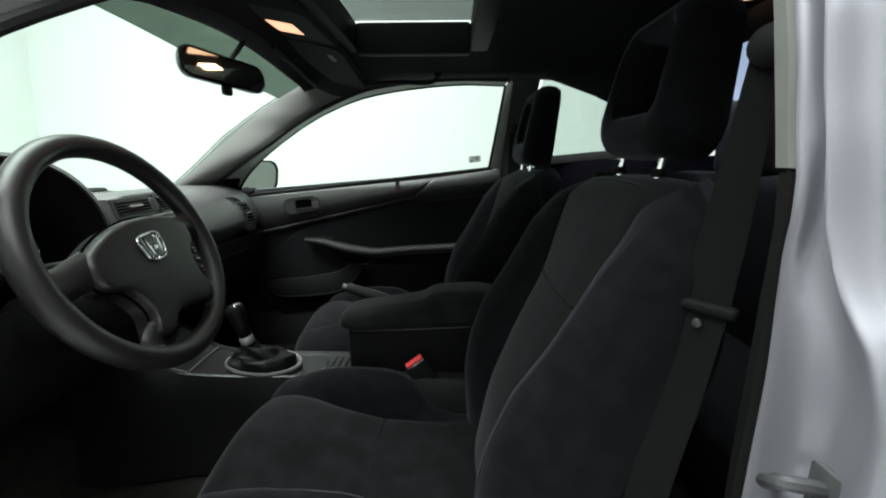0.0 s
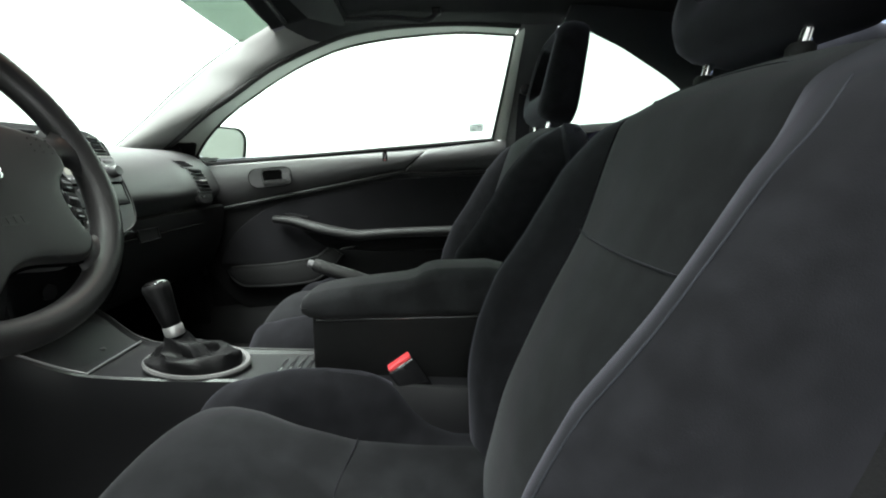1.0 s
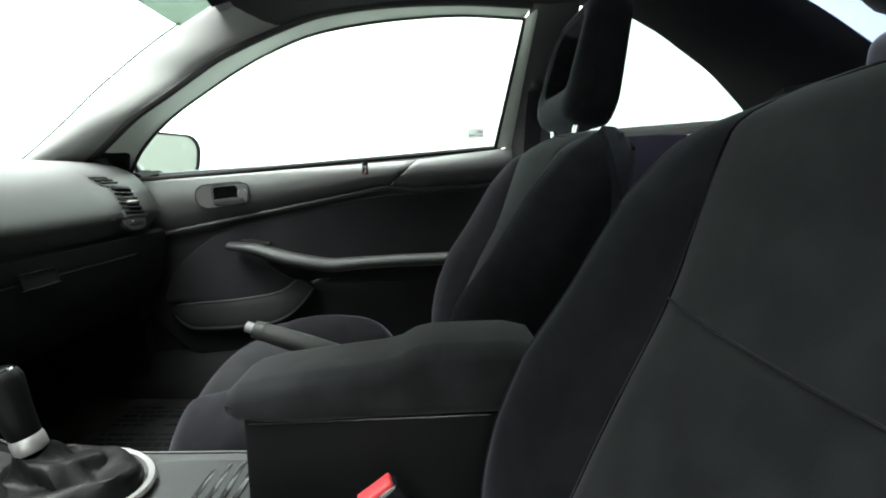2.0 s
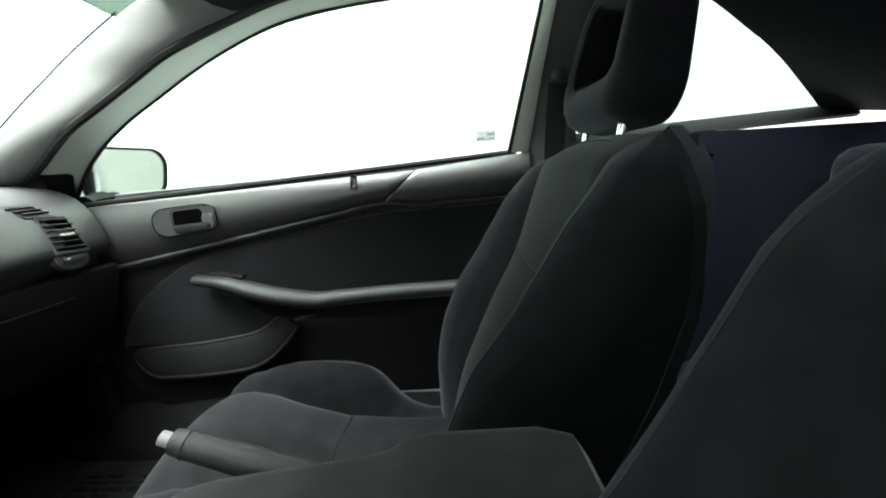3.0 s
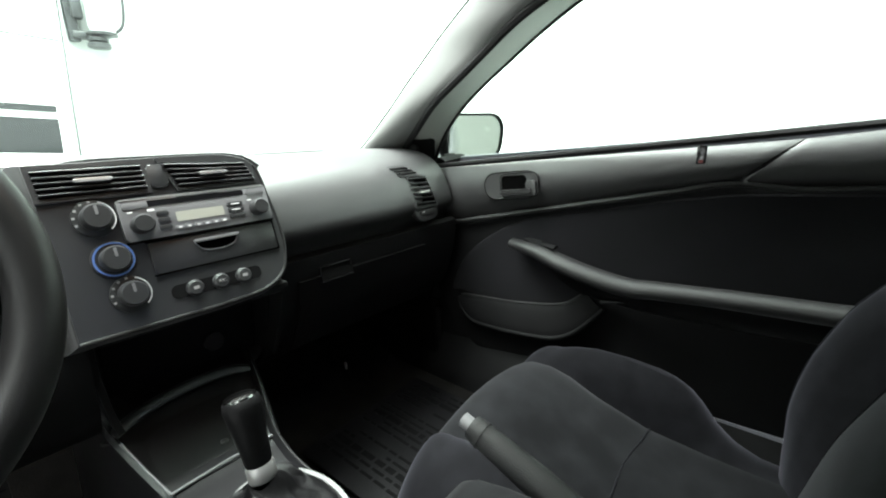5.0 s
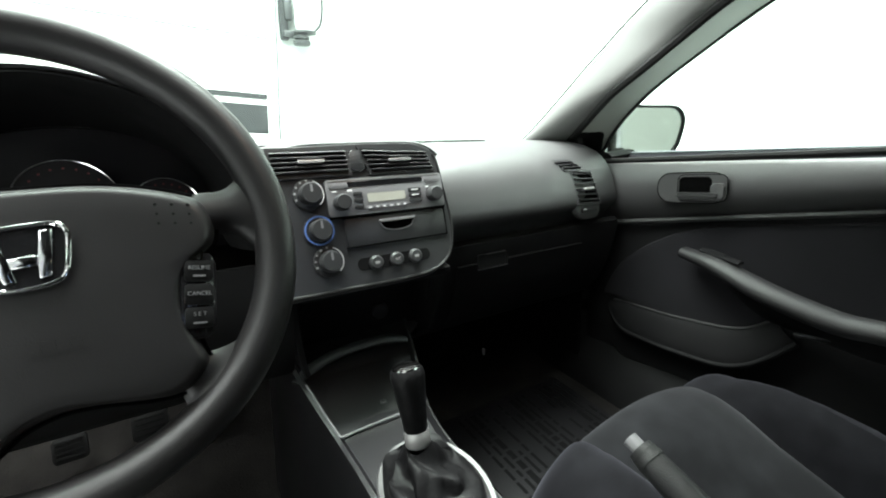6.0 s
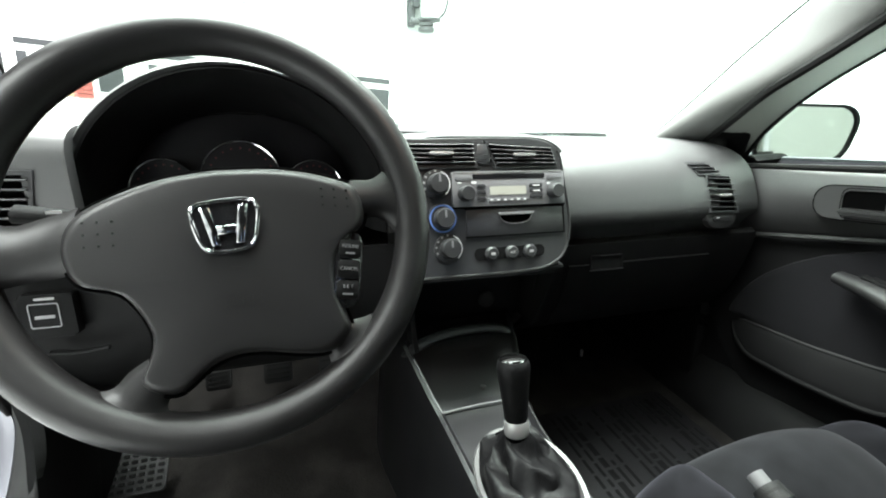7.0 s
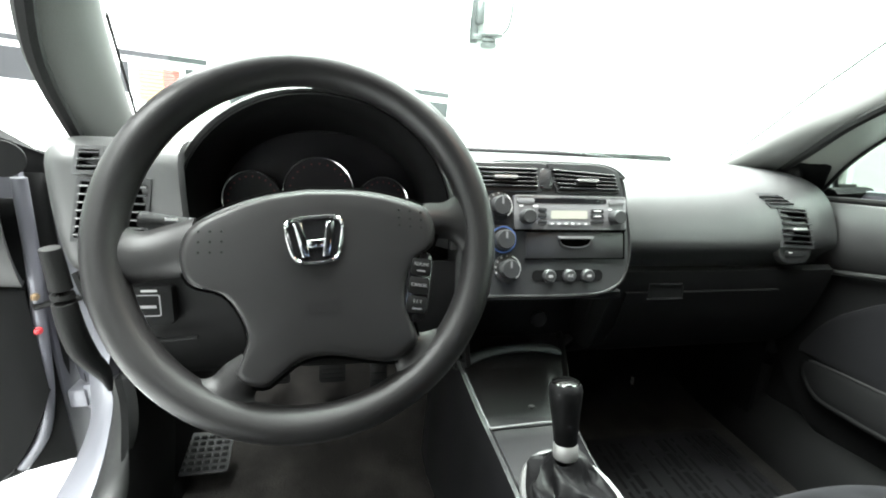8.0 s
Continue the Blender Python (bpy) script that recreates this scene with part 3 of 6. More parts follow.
for i in range(55):
    for j in range(51):
        if not (0.235 < us[i] < 0.56 and -0.34 < vs[j] < 0.20):
            bm.faces.new((top[i, j], top[i + 1, j], top[i + 1, j + 1], top[i, j + 1]))
bmesh.ops.solidify(bm, geom=bm.faces[:], thickness=0.015)
part("headliner", bm, HEADLINER, car, "dark fabric headliner")
part("sunroof_frame", joined(block(0.215, 0.245, -0.36, 0.22, 1.30, 1.375, 0.008), block(0.55, 0.60, -0.36, 0.22, 1.30, 1.375, 0.008), block(0.245, 0.55, 0.19, 0.23, 1.29, 1.37, 0.008), block(0.245, 0.55, -0.37, -0.33, 1.30, 1.375, 0.008)), PLASTIC, car, "black sunroof surround")
part("sunroof_glass", block(0.23, 0.58, -0.35, 0.215, 1.378, 1.383, 0), glass_mat("sunroof_tint", (0.34, 0.37, 0.355), 0.95), car)
P = np.array([[(x, y, roof_z(x, y) + 0.045) for y in np.linspace(-0.5, 0.5, 11)] for x in np.r_[np.linspace(0.0, 0.2, 4)]])
part("roof_panel", slab(P, 0.006), SILVER, car)
P = np.array([[(x, y, roof_z(x, y) + 0.045) for y in np.linspace(-0.5, 0.5, 11)] for x in np.linspace(0.62, 1.15, 8)])
part("roof_panel", slab(P, 0.006), SILVER, car)

# windscreen with its green band, side glass, rear glass
ws = np.array([curve([(x - 0.28 * (1 - (y / 0.56) ** 2) * (1 - k), y * (1 - 0.18 * k), z + 0.02 * (1 - (y / 0.56) ** 2)) for k, (x, z) in zip((0, 0.4, 0.8, 1), ((-0.60, 0.895), (-0.34, 1.098), (-0.126, 1.225), (0.01, 1.282)))], 24) for y in np.linspace(-0.64, 0.65, 27)])
def band_split(col, y, upper):
    """The part of one screen column under or over the lower edge of the tinted band."""
    k = min(20.5, 17.2 + 2.4 * max(0, 0.6 - y))
    v = np.linspace(k, 23, 7) if upper else np.linspace(0, k, 18)
    return [[float(np.interp(t, range(24), col[:, c])) for c in range(3)] for t in v]


screen_y = np.linspace(-0.64, 0.65, 27)
g = part("windscreen", slab(np.array([band_split(c, y, False) for c, y in zip(ws, screen_y)]), 0.004), GLASS, car)
b = part("shade_band", slab(np.array([band_split(c, y, True) for c, y in zip(ws, screen_y)]), 0.004), SHADEBAND, car, "grey-green tinted top band of the windscreen")
for o in (g, b):
    o.visible_shadow = False
part("screen_header", ruled([(0.0, -0.44, 1.25), (0.0, 0, 1.285), (0.0, 0.44, 1.25)], [(0.06, -0.43, 1.262), (0.06, 0, 1.30), (0.06, 0.43, 1.262)], (0, 0, -1), 0.008, 0.012, 20, 6), HEADLINER, car)
q = part("quarter_glass", slab(np.array([[(x, 0.74 - (0.74 - yt) * v, zb + (zt - zb) * v) for v in np.linspace(0, 1, 6)] for x, yt, zb, zt in ((0.80, 0.45, 1.0, 1.275), (1.0, 0.52, 1.02, 1.235), (1.15, 0.62, 1.035, 1.18), (1.3, 0.70, 1.05, 1.12), (1.42, 0.74, 1.06, 1.07))]), 0.004), glass_mat("quarter_tint", (0.70, 0.77, 0.735), 0.96), car)
q.visible_shadow = False
q = part("rear_glass", slab(np.array([[(x, y, z) for y in np.linspace(-0.52, 0.52, 9)] for x, z in ((1.13, 1.30), (1.35, 1.22), (1.6, 1.09), (1.85, 0.97))]), 0.004), BLUEGLASS, car)
q.visible_shadow = False
part("parcel_shelf", block(1.45, 1.95, -0.62, 0.62, 0.93, 0.96, 0.01), WOVEN, car, "dark rear parcel shelf")
part("rear_header", block(1.09, 1.16, -0.46, 0.44, 1.265, 1.31, 0.012), HEADLINER, car)

# added tube that blocks a bright gap between dash and passenger door
part("door_seal", tube([(-0.352, 0.662, 0.25), (-0.352, 0.662, 0.60), (-0.365, 0.655, 0.86)], 0.022, 20, 10), RUBBER, car)

# added filler block closing what is left of that gap
part("hinge_post", block(-0.41, -0.315, 0.672, 0.73, 0.24, 0.86, 0.01), PLASTIC, car)

# floor pan
P = np.array([[(x, y, z) for y in np.linspace(-0.73, 0.70, 16)] for x, z in ((-0.95, 0.62), (-0.80, 0.42), (-0.62, 0.29), (-0.45, 0.265), (0.0, 0.26), (0.9, 0.26), (1.0, 0.32), (1.9, 0.34))])
part("carpet", slab(P, 0.02), CARPET, car, "charcoal carpeted floor")
part("firewall", block(-1.0, -0.94, -0.75, 0.75, 0.3, 0.9, 0.01), PLASTIC, car)
for side in (1, -1):
    part("kick_panel", ruled(S([(-0.95, 0.62, 0.25), (-0.32, 0.635, 0.25)], side), S([(-0.95, 0.60, 0.9), (-0.36, 0.635, 0.88)], side), (0, -side, 0), 0.01, 0.01, 10, 8), PLASTIC, car)
    part("front_wing", ruled(S([(-1.8, 0.80, 0.3), (-0.5, 0.80, 0.3)], side), S([(-1.8, 0.70, 0.85), (-0.56, 0.72, 0.90)], side), (0, side, 0), 0.03, 0.01, 10, 8), SILVER, car, "silver painted front wing")
part("bonnet", slab(np.array([[(x, y, z - 0.05 * y * y) for y in np.linspace(-0.7, 0.7, 9)] for x, z in ((-1.9, 0.72), (-1.4, 0.80), (-1.0, 0.85), (-0.88, 0.855))]), 0.01), SILVER, car, "silver painted bonnet")
part("scuttle", slab(np.array([[(x, y, z) for y in np.linspace(-0.6, 0.6, 9)] for x, z in ((-0.95, 0.85), (-0.86, 0.868), (-0.8, 0.864))]), 0.01), PLASTIC, car)

# roof fittings
console = thing("overhead_console", (0.15, 0, 1.3), "dark overhead console with a lit warm map lamp", "console")
cm = face_pose((0.135, 0.0, 1.300), (0, 1, 0), (-1, 0, 0.18))
part("housing", plate(rounded(0.30, 0.16, 0.03), 0.026, cm, 0.012, 3), HEADLINER, console)
part("lamp_lens", plate(rounded(0.085, 0.06, 0.008), 0.03, cm @ Matrix.Translation((-0.012, 0.004, 0)), 0.004), lampglow, console, "glowing warm lamp lens")
part("lamp_lens", plate(rounded(0.05, 0.03, 0.008), 0.029, cm @ Matrix.Translation((0.085, 0.0, 0)), 0.004), PLASTIC, console)
map_lamp = bpy.data.lights.new("map_lamp", "AREA")
map_lamp.shape, map_lamp.size, map_lamp.size_y, map_lamp.energy, map_lamp.color = "RECTANGLE", 0.05, 0.04, 0.12, (1.0, 0.6, 0.38)
ob = new("map_lamp", map_lamp)
ob.matrix_world = look((0.125, -0.02, 1.255), (0.2, -0.1, 0.6))

dome = thing("dome_lamp", (1.06, -0.15, 1.31), "small lit rear dome lamp on the headliner", "lamp")
part("lens", plate(rounded(0.10, 0.05, 0.012), 0.018, face_pose((1.06, -0.15, 1.318), (0, 1, 0), (-1, 0, 0)), 0.006), lampglow, dome)
part("surround", ring_plate(rounded(0.12, 0.07, 0.018), rounded(0.10, 0.05, 0.012), 0.012, face_pose((1.06, -0.15, 1.318), (0, 1, 0), (-1, 0, 0))), PLASTIC, dome)

visor = thing("sun_visor", (0.13, 0.26, 1.29), "dark fabric sun visor folded up against the headliner", "sun visor")
vm = face_pose((0.15, 0.26, 1.272), (0, 1, -0.12), (-1, 0, 0.22))
part("flap", plate(rounded(0.34, 0.15, 0.03), 0.018, vm, 0.008, 3), HEADLINER, visor)
part("clip", plate(rounded(0.05, 0.016, 0.006), 0.021, vm @ Matrix.Translation((-0.09, -0.035, 0)), 0.002), GREYPLASTIC, visor, "grey clip")
part("rod", tube([(0.06, 0.09, 1.285), (0.06, 0.42, 1.245)], 0.006, 6, 8), PLASTIC, visor)

rvm = thing("rear_view_mirror", (0.0, -0.03, 1.24), "black rear-view mirror hanging from the windscreen", "mirror")
mm = face_pose((0.0, -0.037, 1.206), (0.355, 0.932, -0.06), (-0.10, 0, 1))
shape = rounded(0.225, 0.064, 0.028)
P = np.array([[tuple(mm @ Vector((x * k, y * k, d))) for x, y in shape] for k, d in ((0.95, 0.004), (1.0, 0.002), (1.0, -0.004), (0.96, -0.014), (0.80, -0.026), (0.4, -0.032), (0.02, -0.033))])
part("housing", grid_bm(P, closed_v=True), GLOSSBLACK, rvm)
part("mirror_glass", plate(rounded(0.212, 0.052, 0.022), 0.002, mm @ Matrix.Translation((0, 0, 0.001))), MIRROR, rvm, "silvered mirror glass")
part("tab", plate(rounded(0.024, 0.020, 0.005), 0.008, mm @ Matrix.Translation((0.005, -0.040, -0.012)), 0.002), PLASTIC, rvm)
part("arm", tube([(-0.012, -0.030, 1.215), (-0.005, 0.010, 1.245), (0.02, 0.025, 1.285)], 0.006, 14, 8), PLASTIC, rvm)

grip = thing("grab_handle", (0.33, 0.43, 1.265), "dark folded grab handle above the passenger window", "grab handle")
part("bar", tube([(0.20, 0.425, 1.275), (0.22, 0.405, 1.252), (0.33, 0.395, 1.252), (0.44, 0.41, 1.255), (0.46, 0.425, 1.28)], 0.010, 30, 10, flat=0.7), HEADLINER, grip)
part("mount", block(0.19, 0.215, 0.41, 0.435, 1.265, 1.29, 0.005), PLASTIC, grip)
part("mount", block(0.445, 0.47, 0.41, 0.435, 1.27, 1.295, 0.005), PLASTIC, grip)

# ---- doors ----


def sheet(x0, x1, zb, zt, yf, side, r=0.008, thick=0.012, nx=60, nz=14, slant=(0.0, 0.0)):
    """A padded panel facing the cabin between a lower and an upper line, with edges rounded by r; slant: how far the upper end of each side edge leans back."""
    P = np.zeros((nx, nz, 3))
    for i, x in enumerate(np.linspace(x0, x1, nx)):
        lo, hi = zb(x), zt(x)
        for j, v in enumerate((1 - np.cos(np.pi * np.linspace(0, 1, nz))) / 2):
            z = lo + (hi - lo) * v
            e = min(z - lo, hi - z, x - x0, x1 - x)
            y = yf(x, z) + r * (1 - math.sqrt(max(0, 1 - (1 - min(1, e / (r + 1e-9))) ** 2)))
            lean = slant[0] + (slant[1] - slant[0]) * i / (nx - 1)
            P[i, j] = x + lean * v ** 1.15, (y + 0.1 * lean * v ** 1.15) * side - (0.06 if side < 0 else 0), z
    return slab(P, thick, (0, -side, 0))


def spear(x):
    return 0.727 + 0.217 * (x + 0.285) if x < 0.347 else 0.852 + 0.066 * (x - 0.347)


def build_door(side, label):
    t = thing("door_1" if side > 0 else "door_2", (-0.36, side * 0.72, 0.36), label, "car door", "", "structure")

    def up(x, z):
        """The upper panel swells towards the cabin and turns under at its lower edge."""
        v = (z - spear(x)) / (belt(x) - spear(x))
        return door_y(x) - 0.024 * (1 - (2 * v - 1.1) ** 2)

    part("upper_panel", sheet(-0.36, 0.346, lambda x: spear(x), lambda x: belt(x) - 0.002, up, side, 0.0025, slant=(0, 0.080)), DOORPAD, t)
    part("upper_panel", sheet(0.3485, 0.70, lambda x: spear(x), lambda x: belt(x) - 0.002, lambda x, z: up(x, z), side, 0.0025, nx=30, slant=(0.080, 0)), DOORPAD, t)
    part("spear_ledge", tube(S([(x, door_y(x) - 0.004, spear(x) - 0.004) for x in np.linspace(-0.30, 0.70, 12)], side), 0.006, 50, 8), VINYL, t)
    part("fabric_insert", sheet(-0.28, 0.70, lambda x: 0.61 if x > 0.10 else 0.53, lambda x: float(np.interp(x, (-0.28, -0.255, -0.228, -0.18, -0.13, -0.06, 0.05, 0.11, 0.25, 0.345, 0.70), (0.545, 0.605, 0.645, 0.688, 0.722, 0.753, 0.779, 0.791, 0.822, 0.838, 0.860))), lambda x, z: door_y(x) + 0.004, side, 0.006), WOVEN, t, "dark fabric insert")
    part("lower_panel", sheet(-0.36, 0.70, lambda x: 0.36 + (0.22 * max(0, (-0.16 - x) / 0.2) ** 2 if side > 0 else 0.16 * max(0, (-0.25 - x) / 0.11) ** 2), lambda x: spear(x) - 0.006, lambda x, z: door_y(x) + 0.010, side, 0.004), PLASTIC, t)
    part("inner_shell", sheet(-0.37, 0.70, lambda x: 0.36, lambda x: belt(x) - 0.02, lambda x, z: door_y(x) + 0.024, side, 0.012, nx=20), PLASTIC, t)
    # armrest that grows out of the panel
    path = S([(-0.082, 0.640, 0.697), (-0.01, 0.627, 0.692), (0.05, 0.624, 0.675), (0.11, 0.623, 0.661), (0.20, 0.628, 0.648), (0.24, 0.632, 0.651), (0.36, 0.640, 0.659), (0.52, 0.652, 0.665), (0.69, 0.672, 0.675)], side)
    arm = part("armrest", tube(path, [0.017, 0.025, 0.028, 0.028, 0.026, 0.024, 0.025, 0.026, 0.026], 60, 16, flat=0.7), VINYL, t)
    part("armrest_base", ruled(S([(0.0, 0.640, 0.672), (0.2, 0.640, 0.645), (0.69, 0.675, 0.68)], side), S([(0.10, 0.68, 0.59), (0.25, 0.68, 0.585), (0.69, 0.70, 0.60)], side), (0, -side, -0.4), 0.018, 0.012, 30, 9), PLASTIC, t)
    part("switch_plate", ruled(S([(-0.045, 0.628, 0.713), (0.035, 0.618, 0.706)], side), S([(-0.045, 0.645, 0.714), (0.035, 0.642, 0.707)], side), (0, 0, 1), 0.003, 0.006, 12, 6), PLASTIC, arm)
    part("window_switch", ruled(S([(-0.030, 0.630, 0.7155), (0.004, 0.627, 0.7125)], side), S([(-0.030, 0.641, 0.7165), (0.004, 0.639, 0.7135)], side), (0, 0, 1), 0.002, 0.004, 6, 5), PLASTIC, arm)
    part("pull_slot", tube(S([(0.135, 0.652, 0.594), (0.18, 0.648, 0.607), (0.222, 0.648, 0.622)], side), 0.004, 16, 8), GREYPLASTIC, arm)
    # map pocket
    low = [(-0.262, 0.660, 0.505), (-0.243, 0.648, 0.484), (-0.205, 0.640, 0.461), (-0.14, 0.636, 0.461), (-0.06, 0.635, 0.467), (0.035, 0.640, 0.481), (0.075, 0.645, 0.502), (0.105, 0.650, 0.531), (0.14, 0.660, 0.575)]
    hi = [(-0.275, 0.668, 0.513), (-0.25, 0.662, 0.520), (-0.196, 0.659, 0.527), (-0.10, 0.658, 0.536), (-0.04, 0.659, 0.545), (0.02, 0.660, 0.556), (0.055, 0.662, 0.569), (0.080, 0.664, 0.588), (0.097, 0.667, 0.604)]
    pk = part("map_pocket", ruled(S(low, side), S(hi, side), (0, -side, 0), 0.006, 0.008, 50, 9), PLASTIC, t)
    part("pocket_rim", tube(S(low, side), 0.0055, 50, 10), PLASTIC, pk)
    part("pocket_lip", tube(S(hi, side), 0.0035, 50, 8), VINYL, pk)
    # inner handle in its bezel
    hm = face_pose((-0.089, side * (door_y(-0.089) - 0.0262), 0.835), (side * 1, 0.1, 0.11), (0, 0, 1))
    if side < 0:
        hm = face_pose((-0.089, -(door_y(-0.089) - 0.0262) - 0.06, 0.835), (-1, 0.1, -0.11), (0, 0, 1))
    hb = part("handle_bezel", ring_plate(rounded(0.138, 0.062, 0.028), rounded(0.064, 0.044, 0.009, cx=0.009 * side, cy=0.001), 0.0012, hm), DOORPAD, t)
    part("cup_rim", ring_plate(rounded(0.094, 0.054, 0.012, cx=0.022 * side), rounded(0.064, 0.044, 0.010, cx=0.009 * side, cy=0.001), 0.004, hm), DOORPAD, hb)
    part("handle_cup", plate(rounded(0.066, 0.046, 0.010, cx=0.009 * side, cy=0.001), 0.001, hm @ Matrix.Translation((0, 0, 0.0012))), RECESSBLACK, hb)
    part("lever", plate(rounded(0.078, 0.012, 0.005, cx=0.016 * side, cy=-0.015), 0.016, hm, 0.004), VINYL, hb)
    part("bezel_groove", tube([tuple(hm @ Vector((x, y, 0.0012))) for x, y in rounded(0.138, 0.062, 0.028) + rounded(0.138, 0.062, 0.028)[:1]], 0.0011, 60, 6), RECESSBLACK, hb)
    part("cup_groove", tube([tuple(hm @ Vector((x, y, 0.004))) for x, y in rounded(0.094, 0.054, 0.012, cx=0.022 * side) + rounded(0.094, 0.054, 0.012, cx=0.022 * side)[:1]], 0.0008, 50, 6), RECESSBLACK, hb)
    part("lever_end", plate(rounded(0.024, 0.034, 0.007, cx=0.053 * side, cy=-0.007), 0.012, hm, 0.004), DOORPAD, hb)
    # lock slider
    lm = face_pose((0.285, side * (door_y(0.285) - 0.0205) - (0.06 if side < 0 else 0), 0.909), (side, 0.1, 0), (0, 0, 1))
    lk = part("lock_slider", plate(rounded(0.016, 0.036, 0.004), 0.003, lm, 0.001), GLOSSBLACK, t)
    part("lock_mark", plate(rounded(0.008, 0.006, 0.002, cy=-0.011), 0.0042, lm), REDPRINT, lk, "red lock mark")
    # window frame, glass, mirror corner
    part("window_frame", ruled(S(GLASS_TOP, side), S(FRAME_TOP, side), (0, -side, -0.2), 0.004, 0.012, 50, 6), STRIPGREY, t, "grey painted window frame")
    part("glass_run", tube(S(GLASS_TOP, side), 0.0045, 50, 8), RUBBER, t)
    part("frame_post", ruled(S([(0.652, 0.750, 0.973), (0.674, 0.685, 1.12), (0.692, 0.585, 1.270)], side), S([(0.700, 0.750, 0.975), (0.712, 0.68, 1.13), (0.715, 0.545, 1.280)], side), (0, -side, 0), 0.006, 0.012, 20, 7), STRIPGREY, t, "grey rear window post")
    part("post_seal", tube(S([(0.652, 0.749, 0.973), (0.674, 0.684, 1.12), (0.692, 0.584, 1.270)], side), 0.005, 20, 8), RUBBER, t)
    part("belt_seal", tube(S([(x, door_y(x) + 0.012, belt(x) + 0.002) for x in np.linspace(-0.33, 0.67, 10)], side), 0.007, 40, 8), RUBBER, t)
    gp = np.array([[a + (b - a) * v for v in np.linspace(0, 1, 5)] for a, b in zip(curve(S([(-0.36, 0.686, 0.880), (0.658, 0.757, 0.974)], side), 30), curve(S(GLASS_TOP, side), 30))])
    gl = part("window_glass", slab(gp, 0.004), GLASS, t)
    gl.visible_shadow = False
    part("mirror_corner", ruled(S([(-0.445, 0.630, 0.900), (-0.375, 0.600, 0.944), (-0.305, 0.615, 0.985), (-0.268, 0.632, 1.003)], side), S([(-0.445, 0.640, 0.883), (-0.395, 0.655, 0.884), (-0.352, 0.668, 0.886), (-0.340, 0.660, 0.938)], side), (0, -side, 0), 0.004, 0.014, 20, 9), PLASTIC, t, "black mirror mounting triangle")
    part("tweeter", turned([(0.024, 0), (0.024, 0.006), (0.018, 0.010)], face_pose((-0.385, side * 0.640, 0.912), (1, 0, 0), (0, 0, 1)) if side < 0 else face_pose((-0.385, 0.622, 0.912), (-1, 0, 0), (0, 0, 1)) @ pose(0, 0, 0, 0, 180, 0), 24), PLASTIC, t)
    part("skin", ruled(S([(-0.40, 0.80, 0.34), (0.70, 0.82, 0.34)], side), S([(-0.40, 0.75, 0.885), (0.70, 0.78, 0.975)], side), (0, side, 0), 0.02, 0.01, 14, 10), SILVER, t, "silver painted outer skin")
    part("shell_edge", ruled(S([(-0.37, 0.68, 0.36), (-0.38, 0.68, 0.88)], side), S([(-0.40, 0.80, 0.34), (-0.40, 0.75, 0.885)], side), (-1, 0, 0), 0.004, 0.01, 12, 6), SILVER, t)
    part("edge_seal", tube(S([(-0.392, 0.705, 0.885), (-0.388, 0.705, 0.75), (-0.374, 0.705, 0.62), (-0.362, 0.705, 0.50), (-0.342, 0.705, 0.42), (-0.30, 0.71, 0.362), (0.1, 0.73, 0.352), (0.69, 0.75, 0.352)], side), 0.017, 60, 10), RUBBER, t, "black rubber door seal")
    if side < 0:
        part("shell_flange", tube([(-0.382, -0.726, 0.875), (-0.376, -0.726, 0.75), (-0.364, -0.726, 0.62), (-0.352, -0.726, 0.50), (-0.334, -0.726, 0.43), (-0.30, -0.728, 0.38)], 0.010, 40, 10), SILVER, t, "silver painted door flange")
        for z, m in ((0.690, YELLOWSIGN), (0.632, RED)):
            part("plug", turned([(0.006, 0), (0.006, 0.004), (0.004, 0.006)], face_pose((-0.362 + 0.1 * (0.62 - z), -0.714, z), (-0.6, -0.8, 0), (0, 0, 1)), 14), m, t, "small coloured plastic plug")
    part("shell_base", ruled(S([(-0.37, 0.68, 0.36), (0.70, 0.73, 0.36)], side), S([(-0.40, 0.80, 0.34), (0.70, 0.82, 0.34)], side), (0, 0, -1), 0.004, 0.01, 12, 6), SILVER, t)
    return t


build_door(1, "closed passenger door with dark fabric insert and armrest")

sticker = thing("window_sticker", (0.594, 0.73, 1.01), "small red and white sticker on the passenger window", "sticker")
sm = face_pose((0.594, 0.7270, 1.012), (1, 0.06, 0.1), (0, -0.5, 0.85))
part("backing", plate(rounded(0.048, 0.03, 0.003), 0.0006, sm), STICKER, sticker)
bars([(-0.012, -0.005, 0.018, 0.004), (0.01, 0.004, 0.016, 0.005), (0.012, -0.007, 0.014, 0.003)], sm @ Matrix.Translation((0, 0, 0.0006)), STICKERPRINT, sticker)


